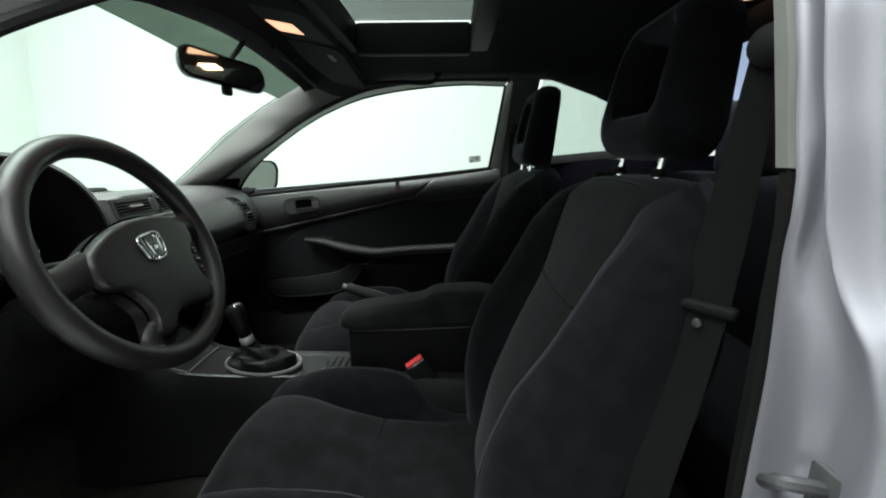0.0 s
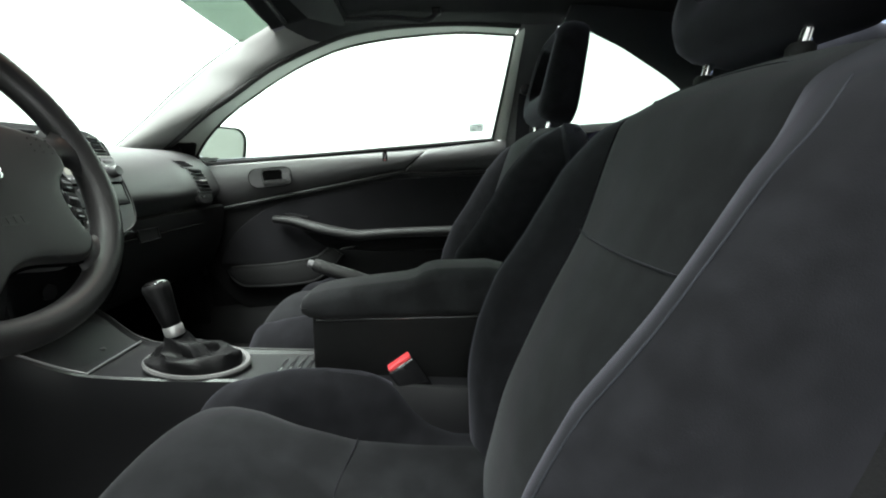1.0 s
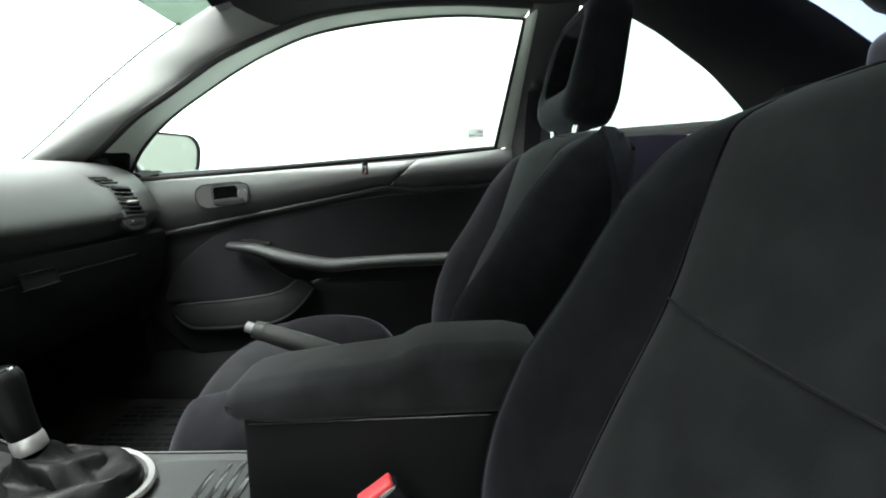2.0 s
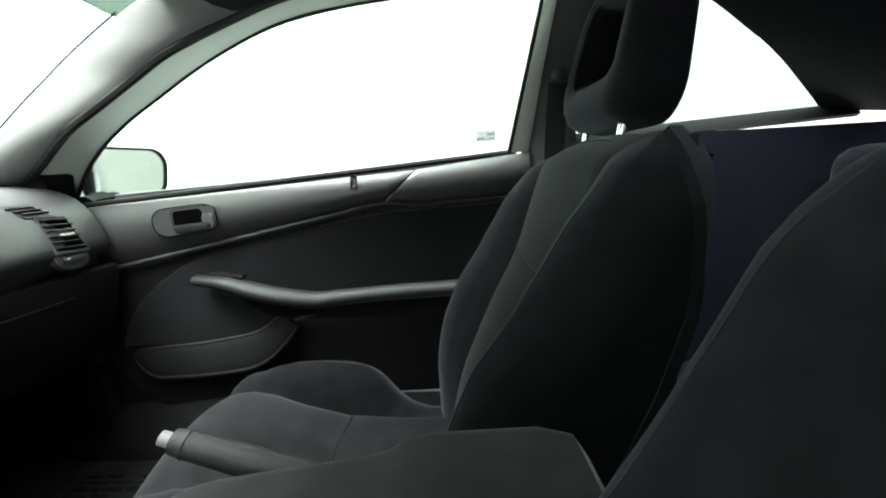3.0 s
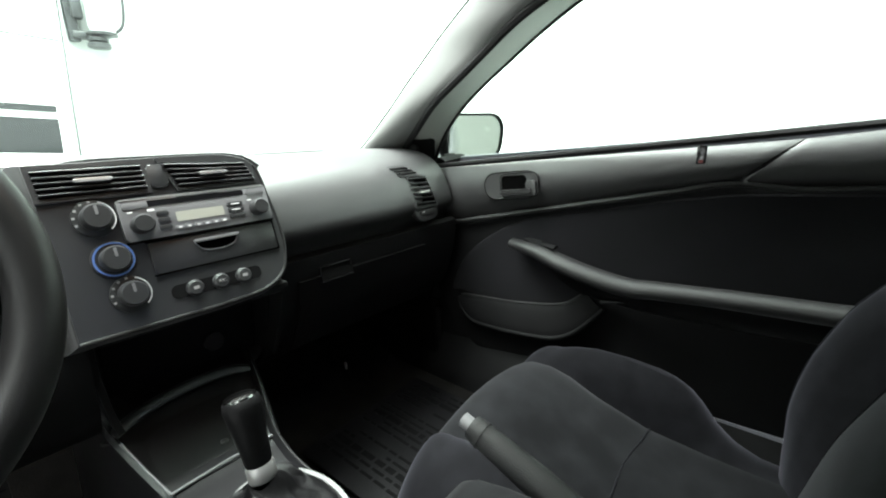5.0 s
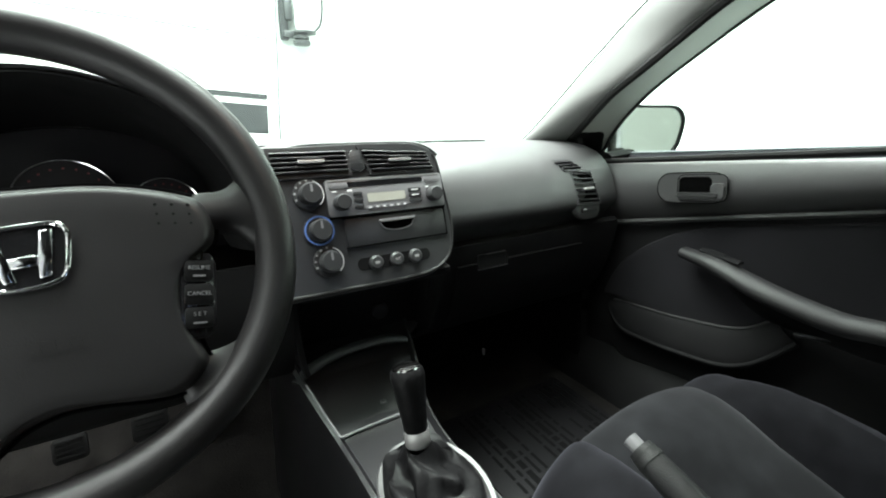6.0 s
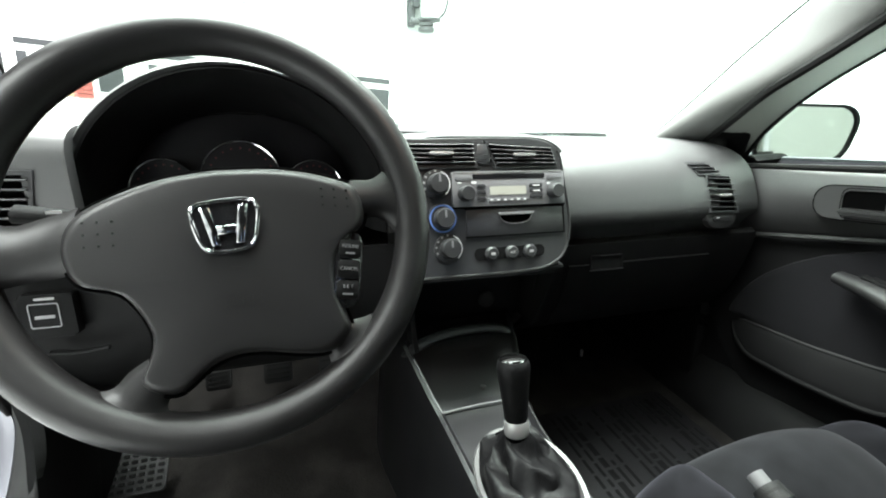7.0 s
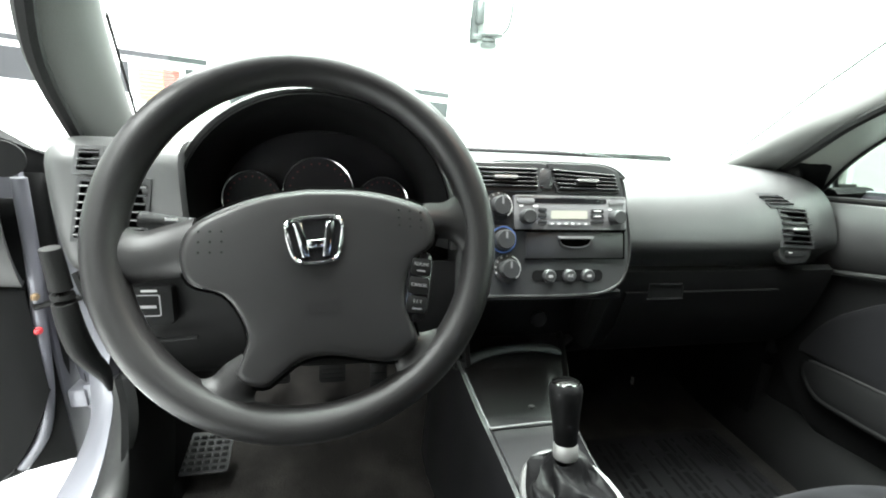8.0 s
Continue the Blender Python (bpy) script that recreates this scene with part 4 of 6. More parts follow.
def wing_mirror(side):
    t = thing("wing_mirror", (-0.32, side * 0.76, 0.90), "silver door mirror with a rounded glass", "wing mirror")
    m = face_pose((-0.327, side * 0.810, 0.938), (0.42, side * 0.90, 0), (0.05, 0, 1)) @ Matrix(((0.93, 0.10, 0, 0), (0, 0.97, 0, 0), (0, 0, 1, 0), (0, 0, 0, 1)))
    if side < 0:
        m = face_pose((-0.285, side * 0.83, 0.945), (-0.32, 0.95, 0), (0.08, 0, 1))
    part("mirror_glass", plate(rounded(0.205, 0.131, 0.048), 0.002, m @ Matrix.Translation((0, 0, 0.001))), MIRROR, t, "pale mirror glass")
    part("rim", ring_plate(rounded(0.22, 0.145, 0.054), rounded(0.206, 0.132, 0.0485), 0.008, m), PLASTIC, t)
    o = rounded(0.22, 0.145, 0.054)
    P = np.array([[tuple(m @ Vector((x * s, y * s, -d))) for x, y in o] for s, d in ((1, 0), (0.98, 0.03), (0.85, 0.06), (0.5, 0.085), (0.02, 0.09))])
    part("housing", grid_bm(P, closed_v=True), SILVER, t)
    part("foot", ruled(S([(-0.38, 0.69, 0.88), (-0.36, 0.76, 0.885)], side), S([(-0.33, 0.69, 0.88), (-0.31, 0.76, 0.89)], side), (0, 0, 1), 0.01, 0.02, 8, 6), PLASTIC, t)


wing_mirror(1)


# the rest of the body, plainly closed, on its wheels
part("boot_lid", slab(np.array([[(x, y, z - 0.06 * y * y) for y in np.linspace(-0.72, 0.66, 9)] for x, z in ((1.84, 0.97), (2.0, 0.965), (2.25, 0.93))]), 0.01, (0, 0, 1)), SILVER, car, "silver painted boot lid")
part("rear_panel", block(2.23, 2.26, -0.74, 0.68, 0.32, 0.92, 0.01), SILVER, car, "silver painted rear panel")
part("front_panel", block(-1.92, -1.88, -0.72, 0.66, 0.30, 0.70, 0.01), SILVER, car, "silver painted front panel")
for x in (-1.25, 1.40):
    for y in (-0.74, 0.68):
        m = pose(x, y, 0.24 - 0.0647 * y, 90, 0, 0)
        tyre = part("wheel", turned([(0.19, -0.09), (0.27, -0.10), (0.30, -0.08), (0.30, 0.08), (0.27, 0.10), (0.19, 0.09)], m, 40), RUBBER, car, "black road wheel")
        part("wheel_rim", turned([(0.19, -0.095), (0.15, -0.085), (0.03, -0.07), (0.03, 0.07), (0.15, 0.085), (0.19, 0.095)], m, 40), SATIN, tyre)

# ---- seats ----


def seat_frame_z(x):
    """Height of the cushion along the seams of its middle panel."""
    return np.interp(x, (0.06, 0.09, 0.12, 0.15, 0.19, 0.25, 0.345, 0.45, 0.64), (0.440, 0.470, 0.487, 0.490, 0.482, 0.458, 0.432, 0.425, 0.424))


def bolster_z(x):
    """Height of the crest of a cushion bolster."""
    return np.interp(x, (0.06, 0.10, 0.13, 0.17, 0.22, 0.28, 0.34, 0.37, 0.40, 0.42, 0.44, 0.47, 0.51, 0.64), (0.425, 0.472, 0.502, 0.519, 0.529, 0.531, 0.527, 0.519, 0.502, 0.478, 0.454, 0.430, 0.416, 0.412))


def add_headrest(t, hc, deep, wide):
    """An open-framed headrest on two posts, its middle at hc."""
    hm = face_pose(hc, (0, -1, 0), (0.16, 0, 1))
    tall = Matrix.Diagonal((wide, 1.10, 1, 1))
    out = rounded(0.262, 0.205, 0.055, 8)
    mid = rounded(0.165, 0.115, 0.03, 8, cy=0.012)
    rings = []
    for o, d in ((rounded(0.22, 0.17, 0.05, 8), -0.026), (out, -0.020), (rounded(0.27, 0.215, 0.06, 8), -0.006), (rounded(0.27, 0.215, 0.06, 8), 0.016), (rounded(0.258, 0.203, 0.055, 8), 0.034), (rounded(0.235, 0.180, 0.048, 8), 0.045), (rounded(0.20, 0.150, 0.04, 8, cy=0.006), 0.048), (rounded(0.175, 0.125, 0.034, 8, cy=0.010), 0.042), (mid, 0.030), (mid, -0.012)):
        rings.append([tuple(hm @ tall @ Vector((x * (1 - 0.9 * max(-0.05, y)), y, d * deep - 0.12 * max(0, y) - (0.02 * (0.5 - y / 0.2) if d < 0 else 0)))) for x, y in o])
    bm = grid_bm(np.array(rings), closed_v=True, caps=True)
    part("headrest", bm, BOLSTER, t)
    for s in (-1, 1):
        part("headrest_post", tube([hc + Vector((-0.018, s * 0.076, -0.068)), hc + Vector((-0.036, s * 0.076, -0.170))], 0.006, 6, 12), CHROME, t, "chrome headrest post")
        part("post_guide", turned([(0.012, 0), (0.012, 0.008), (0.009, 0.012)], Matrix.Translation(hc + Vector((-0.031, s * 0.076, -0.142))), 16), PLASTIC, t)


def build_seat():
    """The driver's seat, about its own middle line y = YD."""
    YD = -0.300
    t = thing("front_seat", (0.35, YD, 0.27), "charcoal velour bucket seat with black side bolsters", "car seat", "front seats")
    PANEL, CREST, SIDE = 0.146, 0.192, 0.262

    def rolled(top, x0=0.13, drop=0.15, n=46, x1=0.64):
        """Rows of (x, z, share) over the rounded front edge and back to the backrest; top: height as a function of x."""
        rows = []
        for s in np.linspace(0, 1, n):
            if s < 0.24:
                k = 1 - s / 0.24
                rows.append((x0 - 0.072 * math.sin(k * math.pi / 2) + 0.02 * max(0, k - 0.8), float(top(x0)) - 0.06 * (1 - math.cos(k * math.pi / 2)) - drop * k ** 3.5 * 0.6, k))
            else:
                x = x0 + (s - 0.24) / 0.76 * (x1 - x0)
                rows.append((x, float(top(x)), 0.0))
        return rows

    def crown(x):
        return float(np.interp(x, (0.05, 0.13, 0.20, 0.30, 0.42), (0.024, 0.028, 0.022, 0.008, -0.006)))

    P = np.array([[(x, YD + PANEL * v, z + crown(x) * (1 - v * v) - 0.0035 * max(0, abs(v) - 0.92) / 0.08) for v in np.linspace(-1, 1, 31)] for x, z, k in rolled(seat_frame_z)])
    part("cushion_panel", slab(P, 0.06, (0, 0, 1)), VELOUR, t)
    seam = 0.345
    part("cushion_seam", tube([(seam + 0.004 * math.sin(k), YD + PANEL * 0.98 * (k / 4 - 1), float(seat_frame_z(seam)) + crown(seam) * (1 - (k / 4 - 1) ** 2) + 0.0012) for k in range(9)], 0.0014, 24, 6), BOLSTER, t)

    for s in (-1, 1):
        rows = []
        front = rolled(seat_frame_z)
        crest = rolled(bolster_z, x0=0.145)
        for (xa, za, k), (xb, zb, _) in zip(front, crest):
            low = min(za, zb) - 0.10
            pts = curve([(0, PANEL, za - 0.004), (0, PANEL + 0.35 * (CREST - PANEL), za + 0.62 * (zb - za)), (0, CREST, zb), (0, CREST + 0.6 * (SIDE - CREST), zb - 0.022), (0, SIDE, zb - 0.062), (0, SIDE - 0.004, low)], 18)
            rows.append([(xa + (xb - xa) * min(1, (p[1] - PANEL) / (CREST - PANEL)) + 0.008 * max(0, p[1] - CREST) / 0.07, YD + s * p[1], p[2]) for p in pts])
        part("cushion_bolster", slab(np.array(rows), 0.012, (0, 0, 1)), BOLSTER, t)
    part("cushion_base", block(0.10, 0.62, YD - 0.24, YD + 0.24, 0.32, 0.40, 0.03, 3), PLASTIC, t)
    for s in (-1, 1):
        part("seat_rail", block(0.08, 0.66, YD + s * 0.19 - 0.02, YD + s * 0.19 + 0.02, 0.27, 0.34, 0.005), SATIN, t, "steel seat rail")

    # backrest
    hz = np.array([0.42, 0.46, 0.55, 0.62, 0.70, 0.787, 0.87, 0.953, 0.985])
    hx = np.array([0.558, 0.566, 0.587, 0.614, 0.650, 0.694, 0.721, 0.747, 0.764])
    smooth_x = curve([(a, b, 0) for a, b in zip(hz, hx)], 80)
    fx = lambda z: float(np.interp(z, smooth_x[:, 0], smooth_x[:, 1]))

    def half(z):
        return float(np.interp(z, (0.42, 0.55, 0.62, 0.7, 0.8, 0.88, 0.91, 0.935, 0.955, 0.973, 0.985), (0.215, 0.254, 0.264, 0.268, 0.270, 0.269, 0.265, 0.255, 0.240, 0.215, 0.185)))

    def inner(z):
        return float(np.interp(z, (0.42, 0.6, 0.7, 0.8, 0.9, 0.985), (0.112, 0.126, 0.138, 0.156, 0.168, 0.172)))

    def sag(y, z):
        """How far the top edge drops towards the shoulders."""
        return 0.011 * min(1.4, (y / 0.2) ** 2) * min(1, max(0, (z - 0.88) / 0.10))

    def back(fn, thick, n=60, m=16, z0=0.42, z1=0.985):
        P = np.zeros((n, m, 3))
        for i, z in enumerate(np.linspace(z0, z1, n)):
            for j, v in enumerate(np.linspace(0, 1, m)):
                y, dx = fn(v, z)
                topr = 0.034 * max(0, (z - 0.945) / 0.040) ** 2
                P[i, j] = fx(z) + dx + topr, YD + y, z - sag(y, z)
        return slab(P, thick, (-1, 0, 0))
    # the roll of a side bolster: share of its width, of its height, and metres to the rear
    ROLL = curve([(0, 0, 0), (0.16, -0.42, 0), (0.36, -0.80, 0), (0.62, -1.0, 0), (0.84, -0.82, 0.002), (0.97, -0.30, 0.016), (1.0, 0, 0.070), (0.97, 0, 0.146)], 40)

    def narrow(z):
        """How much thinner the backrest is at its sides than in its middle."""
        return float(np.interp(z, (0.60, 0.69, 0.79, 0.88, 0.94, 0.985), (0.0, 0.007, 0.032, 0.061, 0.085, 0.098)))

    def proud(z):
        return float(np.interp(z, (0.42, 0.52, 0.62, 0.70, 0.80, 0.88, 0.94, 0.975), (0.020, 0.046, 0.066, 0.072, 0.060, 0.040, 0.016, 0.0)))

    part("back_panel", back(lambda v, z: ((2 * v - 1) * inner(z), -0.010 * (1 - (2 * v - 1) ** 2) + 0.003 * max(0, abs(2 * v - 1) - 0.92) / 0.08), 0.05, m=25), VELOUR, t)
    zs = 0.787
    part("back_seam", tube([(fx(zs) - 0.010 * (1 - (k / 4 - 1) ** 2) - 0.0005, YD + inner(zs) * 0.98 * (k / 4 - 1), zs + 0.003 * (k / 4 - 1) ** 2) for k in range(9)], 0.0014, 24, 6), BOLSTER, t)
    for s in (-1, 1):
        def bol(v, z, s=s):
            u = v if s > 0 else 1 - v
            f, c, d = (float(np.interp(u, np.linspace(0, 1, 40), ROLL[:, k])) for k in range(3))
            return s * (inner(z) + (half(z) - inner(z)) * f), c * proud(z) + d * (1 - narrow(z) / 0.148)
        part("back_bolster", back(bol, 0.008, 60, 36), BOLSTER, t)
        part("bolster_piping", tube([(fx(z) - proud(z) - 0.0002, YD + s * (inner(z) + 0.66 * (half(z) - inner(z))), z - sag(inner(z) + 0.66 * (half(z) - inner(z)), z)) for z in np.linspace(0.50, 0.95, 14)], 0.0009, 40, 6), PIPING, t)
    # rear shell of the backrest
    P = np.zeros((30, 24, 3))
    for i, z in enumerate(np.linspace(0.40, 0.985, 30)):
        for j, v in enumerate(np.linspace(-1, 1, 24)):
            topr = 0.045 * max(0, (z - 0.93) / 0.055) ** 2
            P[i, j] = fx(z) + 0.148 - topr * (1 - abs(v) ** 3) - 0.012 * abs(v) ** 5 - narrow(z) * abs(v) ** 3, YD + half(z) * v, z - sag(half(z) * v, z)
    part("back_shell", slab(P, 0.012), BOLSTER, t)
    P = np.zeros((12, 20, 3))
    for i, u in enumerate(np.linspace(0, 1, 12)):
        for j, v in enumerate(np.linspace(-1, 1, 20)):
            P[i, j] = 0.775 + 0.10 * u, YD + (0.180 - 0.01 * u) * v, 0.980 + 0.008 * math.sin(math.pi * u) - 0.02 * abs(v) ** 4 - sag(0.17 * v, 0.98)
    part("back_top", slab(P, 0.02), BOLSTER, t)

    return t


driver_seat = build_seat()
passenger_seat = copy_thing(driver_seat, pose(0.35 - 0.060, 0.375, 0.27 - 0.006))
add_headrest(driver_seat, Vector((0.848, -0.291, 1.130)), 1.1, 0.995)
add_headrest(passenger_seat, Vector((0.770, 0.380, 1.108)), 1.0, 1.04)

rear_seat = thing("bench_seat", (1.3, 0, 0.3), "dark fabric rear bench seat", "bench seat")
part("bench", block(1.0, 1.45, -0.6, 0.6, 0.34, 0.52, 0.05, 4), BOLSTER, rear_seat)
bm = block(1.30, 1.45, -0.62, 0.62, 0.45, 0.97, 0.05, 4)
part("backrest", bm, BOLSTER, rear_seat)
for y in (-0.24, 0.24):
    part("headrest", block(1.315, 1.405, y - 0.125, y + 0.125, 0.955, 1.183, 0.04, 5), BOLSTER, rear_seat)

# ---- seat belts and buckle ----


def strap(points, width, across, n=40, top=1.0):
    """A flat webbing strap, gathered at its upper end to the share top of its width."""
    c = curve(points, n)
    w = Vector(across).normalized() * width / 2
    P = np.array([[p - np.array(w) * k, p + np.array(w) * k] for p, k in zip(c, np.interp(np.linspace(0, 1, len(c)), (0, 0.3), (top, 1)))])
    return slab(P, 0.0015)


seat_belt = thing("seat_belt", (0.78, -0.60, 0.85), "black seat belt hanging from the middle pillar", "seat belt")
part("webbing", strap([(0.802, -0.592, 1.118), (0.800, -0.586, 1.05), (0.793, -0.582, 0.96), (0.786, -0.580, 0.893), (0.783, -0.580, 0.857), (0.779, -0.580, 0.832), (0.768, -0.580, 0.76), (0.737, -0.582, 0.60), (0.700, -0.60, 0.40)], 0.046, (0.70, -0.71, 0), top=0.55), BELTWEB, seat_belt)
part("upper_anchor", turned([(0.014, -0.012), (0.020, -0.004), (0.020, 0.004), (0.012, 0.010)], face_pose((0.803, -0.596, 1.120), (0.6, -0.75, 0), (0, 0, 1)), 20), PLASTIC, seat_belt)
guide = block(-0.032, 0.032, -0.008, 0.008, -0.0075, 0.0075, 0.006, 3)
guide.transform(pose(0.783, -0.580, 0.853, 0, 3, -46))
part("tongue", guide, PLASTIC, seat_belt)
part("stop_button", turned([(0.005, 0), (0.005, 0.003), (0.003, 0.004)], face_pose((0.7745, -0.5815, 0.836), (0.7, -0.71, 0), (0, 0, 1)), 14), GREYPLASTIC, seat_belt)

belt_r = thing("seat_belt", (0.73, 0.66, 1.1), "black seat belt on the far middle pillar", "seat belt")
part("upper_anchor", turned([(0.014, -0.008), (0.018, -0.002), (0.018, 0.004), (0.012, 0.008)], face_pose((0.742, 0.640, 1.125), (1, 0, 0), (0, 0.3, 1)), 20), PLASTIC, belt_r)
part("webbing", strap([(0.743, 0.648, 1.115), (0.743, 0.668, 1.03), (0.745, 0.680, 0.90), (0.75, 0.682, 0.55)], 0.044, (1, -0.1, 0)), WOVEN, belt_r)

buckle = thing("belt_buckle", (0.47, -0.085, 0.47), "black belt buckle with a red release button", "seat belt buckle")
bmx = look((0.412, -0.088, 0.537), (0.467, -0.074, 0.447), 90)
part("stalk", tube([(0.53, -0.062, 0.35), (0.495, -0.067, 0.40), (0.453, -0.077, 0.47)], 0.012, 12, 8), PLASTIC, buckle)
bm = block(-0.026, 0.026, -0.012, 0.012, -0.082, 0.0, 0.005, 3)
bm.transform(bmx)
part("housing", bm, GLOSSBLACK, buckle)
bm = block(-0.022, 0.022, -0.0095, 0.0095, -0.002, 0.006, 0.002, 2)
bm.transform(bmx)
part("release_button", bm, RED, buckle, "red release button")

# ---- centre console, gear lever, handbrake ----
centre = thing("centre_console", (0.1, -0.02, 0.28), "dark plastic centre console between the front seats", "centre console")
CS = [(-0.36, -0.165, 0.085, 0.60), (-0.30, -0.165, 0.077, 0.592), (-0.25, -0.158, 0.064, 0.578), (-0.205, -0.150, 0.051, 0.562), (-0.16, -0.138, 0.038, 0.537), (-0.12, -0.128, 0.028, 0.520), (-0.06, -0.122, 0.022, 0.514), (0.02, -0.117, 0.022, 0.509), (0.12, -0.105, 0.030, 0.504), (0.25, -0.10, 0.038, 0.500), (0.56, -0.10, 0.07, 0.495)]
cs = np.array(CS)
xs = np.linspace(-0.36, 0.56, 44)
P = []
for x in xs:
    yl, yr, z = (np.interp(x, cs[:, 0], cs[:, k]) for k in (1, 2, 3))
    P.append([(x, yl - 0.025, 0.27), (x, yl - 0.012, z - 0.06), (x, yl - 0.003, z - 0.012), (x, yl, z), (x, yl + 0.006, z + 0.002), (x, yl + 0.012, z - 0.004), (x, (yl + yr) / 2, z - 0.006),
              (x, yr - 0.012, z - 0.004), (x, yr - 0.006, z + 0.002), (x, yr, z), (x, yr + 0.003, z - 0.012), (x, yr + 0.012, z - 0.06), (x, yr + 0.025, 0.27)])
part("console_body", slab(np.array(P), 0.006, (0, 0, 1)), CONSOLE, centre)
# tray ahead of the lever, with its bright edge
cy = lambda x, k: float(np.interp(x, cs[:, 0], cs[:, k]))
part("tray", slab(np.array([[(x, y, cy(x, 3) - 0.002 - 0.008 * (1 - ((y + 0.045) / 0.09) ** 2) * math.sin(math.pi * (x + 0.245) / 0.125)) for y in np.linspace(cy(x, 1) + 0.010, cy(x, 2) - 0.012, 16)][::-1] for x in np.linspace(-0.245, -0.122, 12)]), 0.003, (0, 0, 1)), CONSOLE, centre)
part("tray_edge", tube([(x, cy(x, 1) + 0.007, cy(x, 3) + 0.003) for x in np.linspace(-0.210, -0.120, 7)], 0.0020, 20, 8), FACEPLATE, centre, "bright trim strip")
part("tray_edge", tube([(-0.120, -0.121, 0.522), (-0.126, -0.05, 0.520), (-0.122, 0.018, 0.523)], 0.0020, 20, 8), FACEPLATE, centre)
part("tray_edge", tube([(x, cy(x, 2) - 0.004, cy(x, 3) + 0.003) for x in np.linspace(-0.27, 0.24, 16)], 0.0020, 40, 8), VINYL, centre)
part("tray_button", turned([(0.006, 0), (0.006, 0.004), (0.004, 0.006)], Matrix.Translation((-0.157, -0.037, 0.526)), 14), GREYPLASTIC, centre)
# slotted coin holder behind the lever
for k in range(4):
    part("slot", block(0.175 + 0.017 * k, 0.183 + 0.017 * k, -0.085, 0.022, 0.492, 0.4975, 0.0015), GLOSSBLACK, centre)

lever = thing("gear_lever", (-0.01, -0.03, 0.52), "black gear lever with a chrome cap and leather boot", "gear lever")
base = Vector((0.012, -0.053, 0.515))
tip = Vector((-0.033, -0.054, 0.670))
ax = (tip - base).normalized()
lm = Matrix.Translation(base) @ ax.to_track_quat("Z", "Y").to_matrix().to_4x4()
L = (tip - base).length
part("knob", turned([(0.014, L - 0.088), (0.0155, L - 0.085), (0.0175, L - 0.06), (0.021, L - 0.03), (0.0225, L - 0.016), (0.021, L - 0.008), (0.018, L - 0.004)], lm, 28), LEATHER, lever)
part("cap", turned([(0.0195, L - 0.007), (0.018, L - 0.003), (0.012, L - 0.0005), (0.002, L)], lm, 28), CHROME, lever, "chrome knob cap with gear pattern")
part("collar", turned([(0.0155, L - 0.107), (0.0165, L - 0.105), (0.0165, L - 0.09), (0.0155, L - 0.087)], lm, 28), SATIN, lever, "silver collar")
rows_ = []
for i, u in enumerate(np.linspace(0, 1, 22)):
    c = np.array((0.026, -0.046, 0.508)) * (1 - u) + np.array(base + ax * (L - 0.105)) * u
    ring = []
    for j in range(44):
        a = 2 * math.pi * j / 44
        rad = (0.056 * (1 - u) ** 1.25 + 0.0155) * (1 + 0.15 * math.sin(5 * a + 9 * u) * math.sin(math.pi * u) + 0.07 * math.sin(9 * a - 6 * u) * math.sin(math.pi * u) + 0.10 * math.sin(math.pi * min(1, 2.6 * u)))
        ring.append((c[0] + 1.15 * rad * math.cos(a), c[1] + (0.86 + 0.14 * u) * rad * math.sin(a), c[2] + 0.012 * math.sin(math.pi * min(1, u * 2.5)) * (u < 0.4) + 0.005 * math.sin(13 * u + 2 * a)))
    rows_.append(ring)
part("boot", grid_bm(np.array(rows_), closed_v=True), LEATHER, lever, "creased black leather boot")
rm = face_pose((0.028, -0.045, 0.509), (1, 0, -0.07), (0, 1, 0))
part("boot_ring", turned([(0.088, 0.0), (0.0895, 0.005), (0.087, 0.009), (0.080, 0.008), (0.078, 0.0)], rm @ Matrix.Diagonal((1.06, 0.80, 1, 1)), 48), SATINGREY, lever, "satin silver ring")

armbox = thing("armrest_box", (0.38, -0.01, 0.49), "dark padded centre armrest on a storage box", "armrest")
part("box", block(0.246, 0.60, -0.050, 0.036, 0.47, 0.612, 0.008), PLASTIC, armbox)
P = []
for x, zt, zb, w in ((0.226, 0.634, 0.618, 0.040), (0.230, 0.645, 0.608, 0.049), (0.243, 0.654, 0.601, 0.053), (0.275, 0.662, 0.599, 0.055), (0.33, 0.671, 0.601, 0.055), (0.415, 0.683, 0.606, 0.055), (0.435, 0.689, 0.607, 0.055), (0.452, 0.700, 0.608, 0.055), (0.475, 0.706, 0.609, 0.055), (0.57, 0.710, 0.614, 0.055), (0.602, 0.704, 0.622, 0.052), (0.612, 0.690, 0.64, 0.044)):
    o = rounded(2 * w, zt - zb, min(0.022, (zt - zb) * 0.45), 6)
    P.append([(x, -0.006 + a, (zt + zb) / 2 + b - 0.006 * (b > 0)) for a, b in o])
part("lid", grid_bm(np.array(P), closed_v=True, caps=True), LIDVELOUR, armbox, "velour covered lid")
part("lid_gap", ruled([(0.255, -0.0515, 0.5975), (0.58, -0.0515, 0.612)], [(0.255, -0.0515, 0.6005), (0.58, -0.0515, 0.6145)], (0, -1, 0), 0.0005, 0.003, 6, 4), GLOSSBLACK, armbox)

brake = thing("handbrake", (0.35, 0.033, 0.6), "charcoal handbrake lever with a silver push button", "handbrake")
bp0, bp1 = Vector((0.226, 0.060, 0.677)), Vector((0.45, 0.059, 0.604))
part("grip", tube([bp0, bp0.lerp(bp1, 0.3), bp0.lerp(bp1, 0.7), bp1], [0.013, 0.0155, 0.0145, 0.013], 30, 14), VINYL, brake)
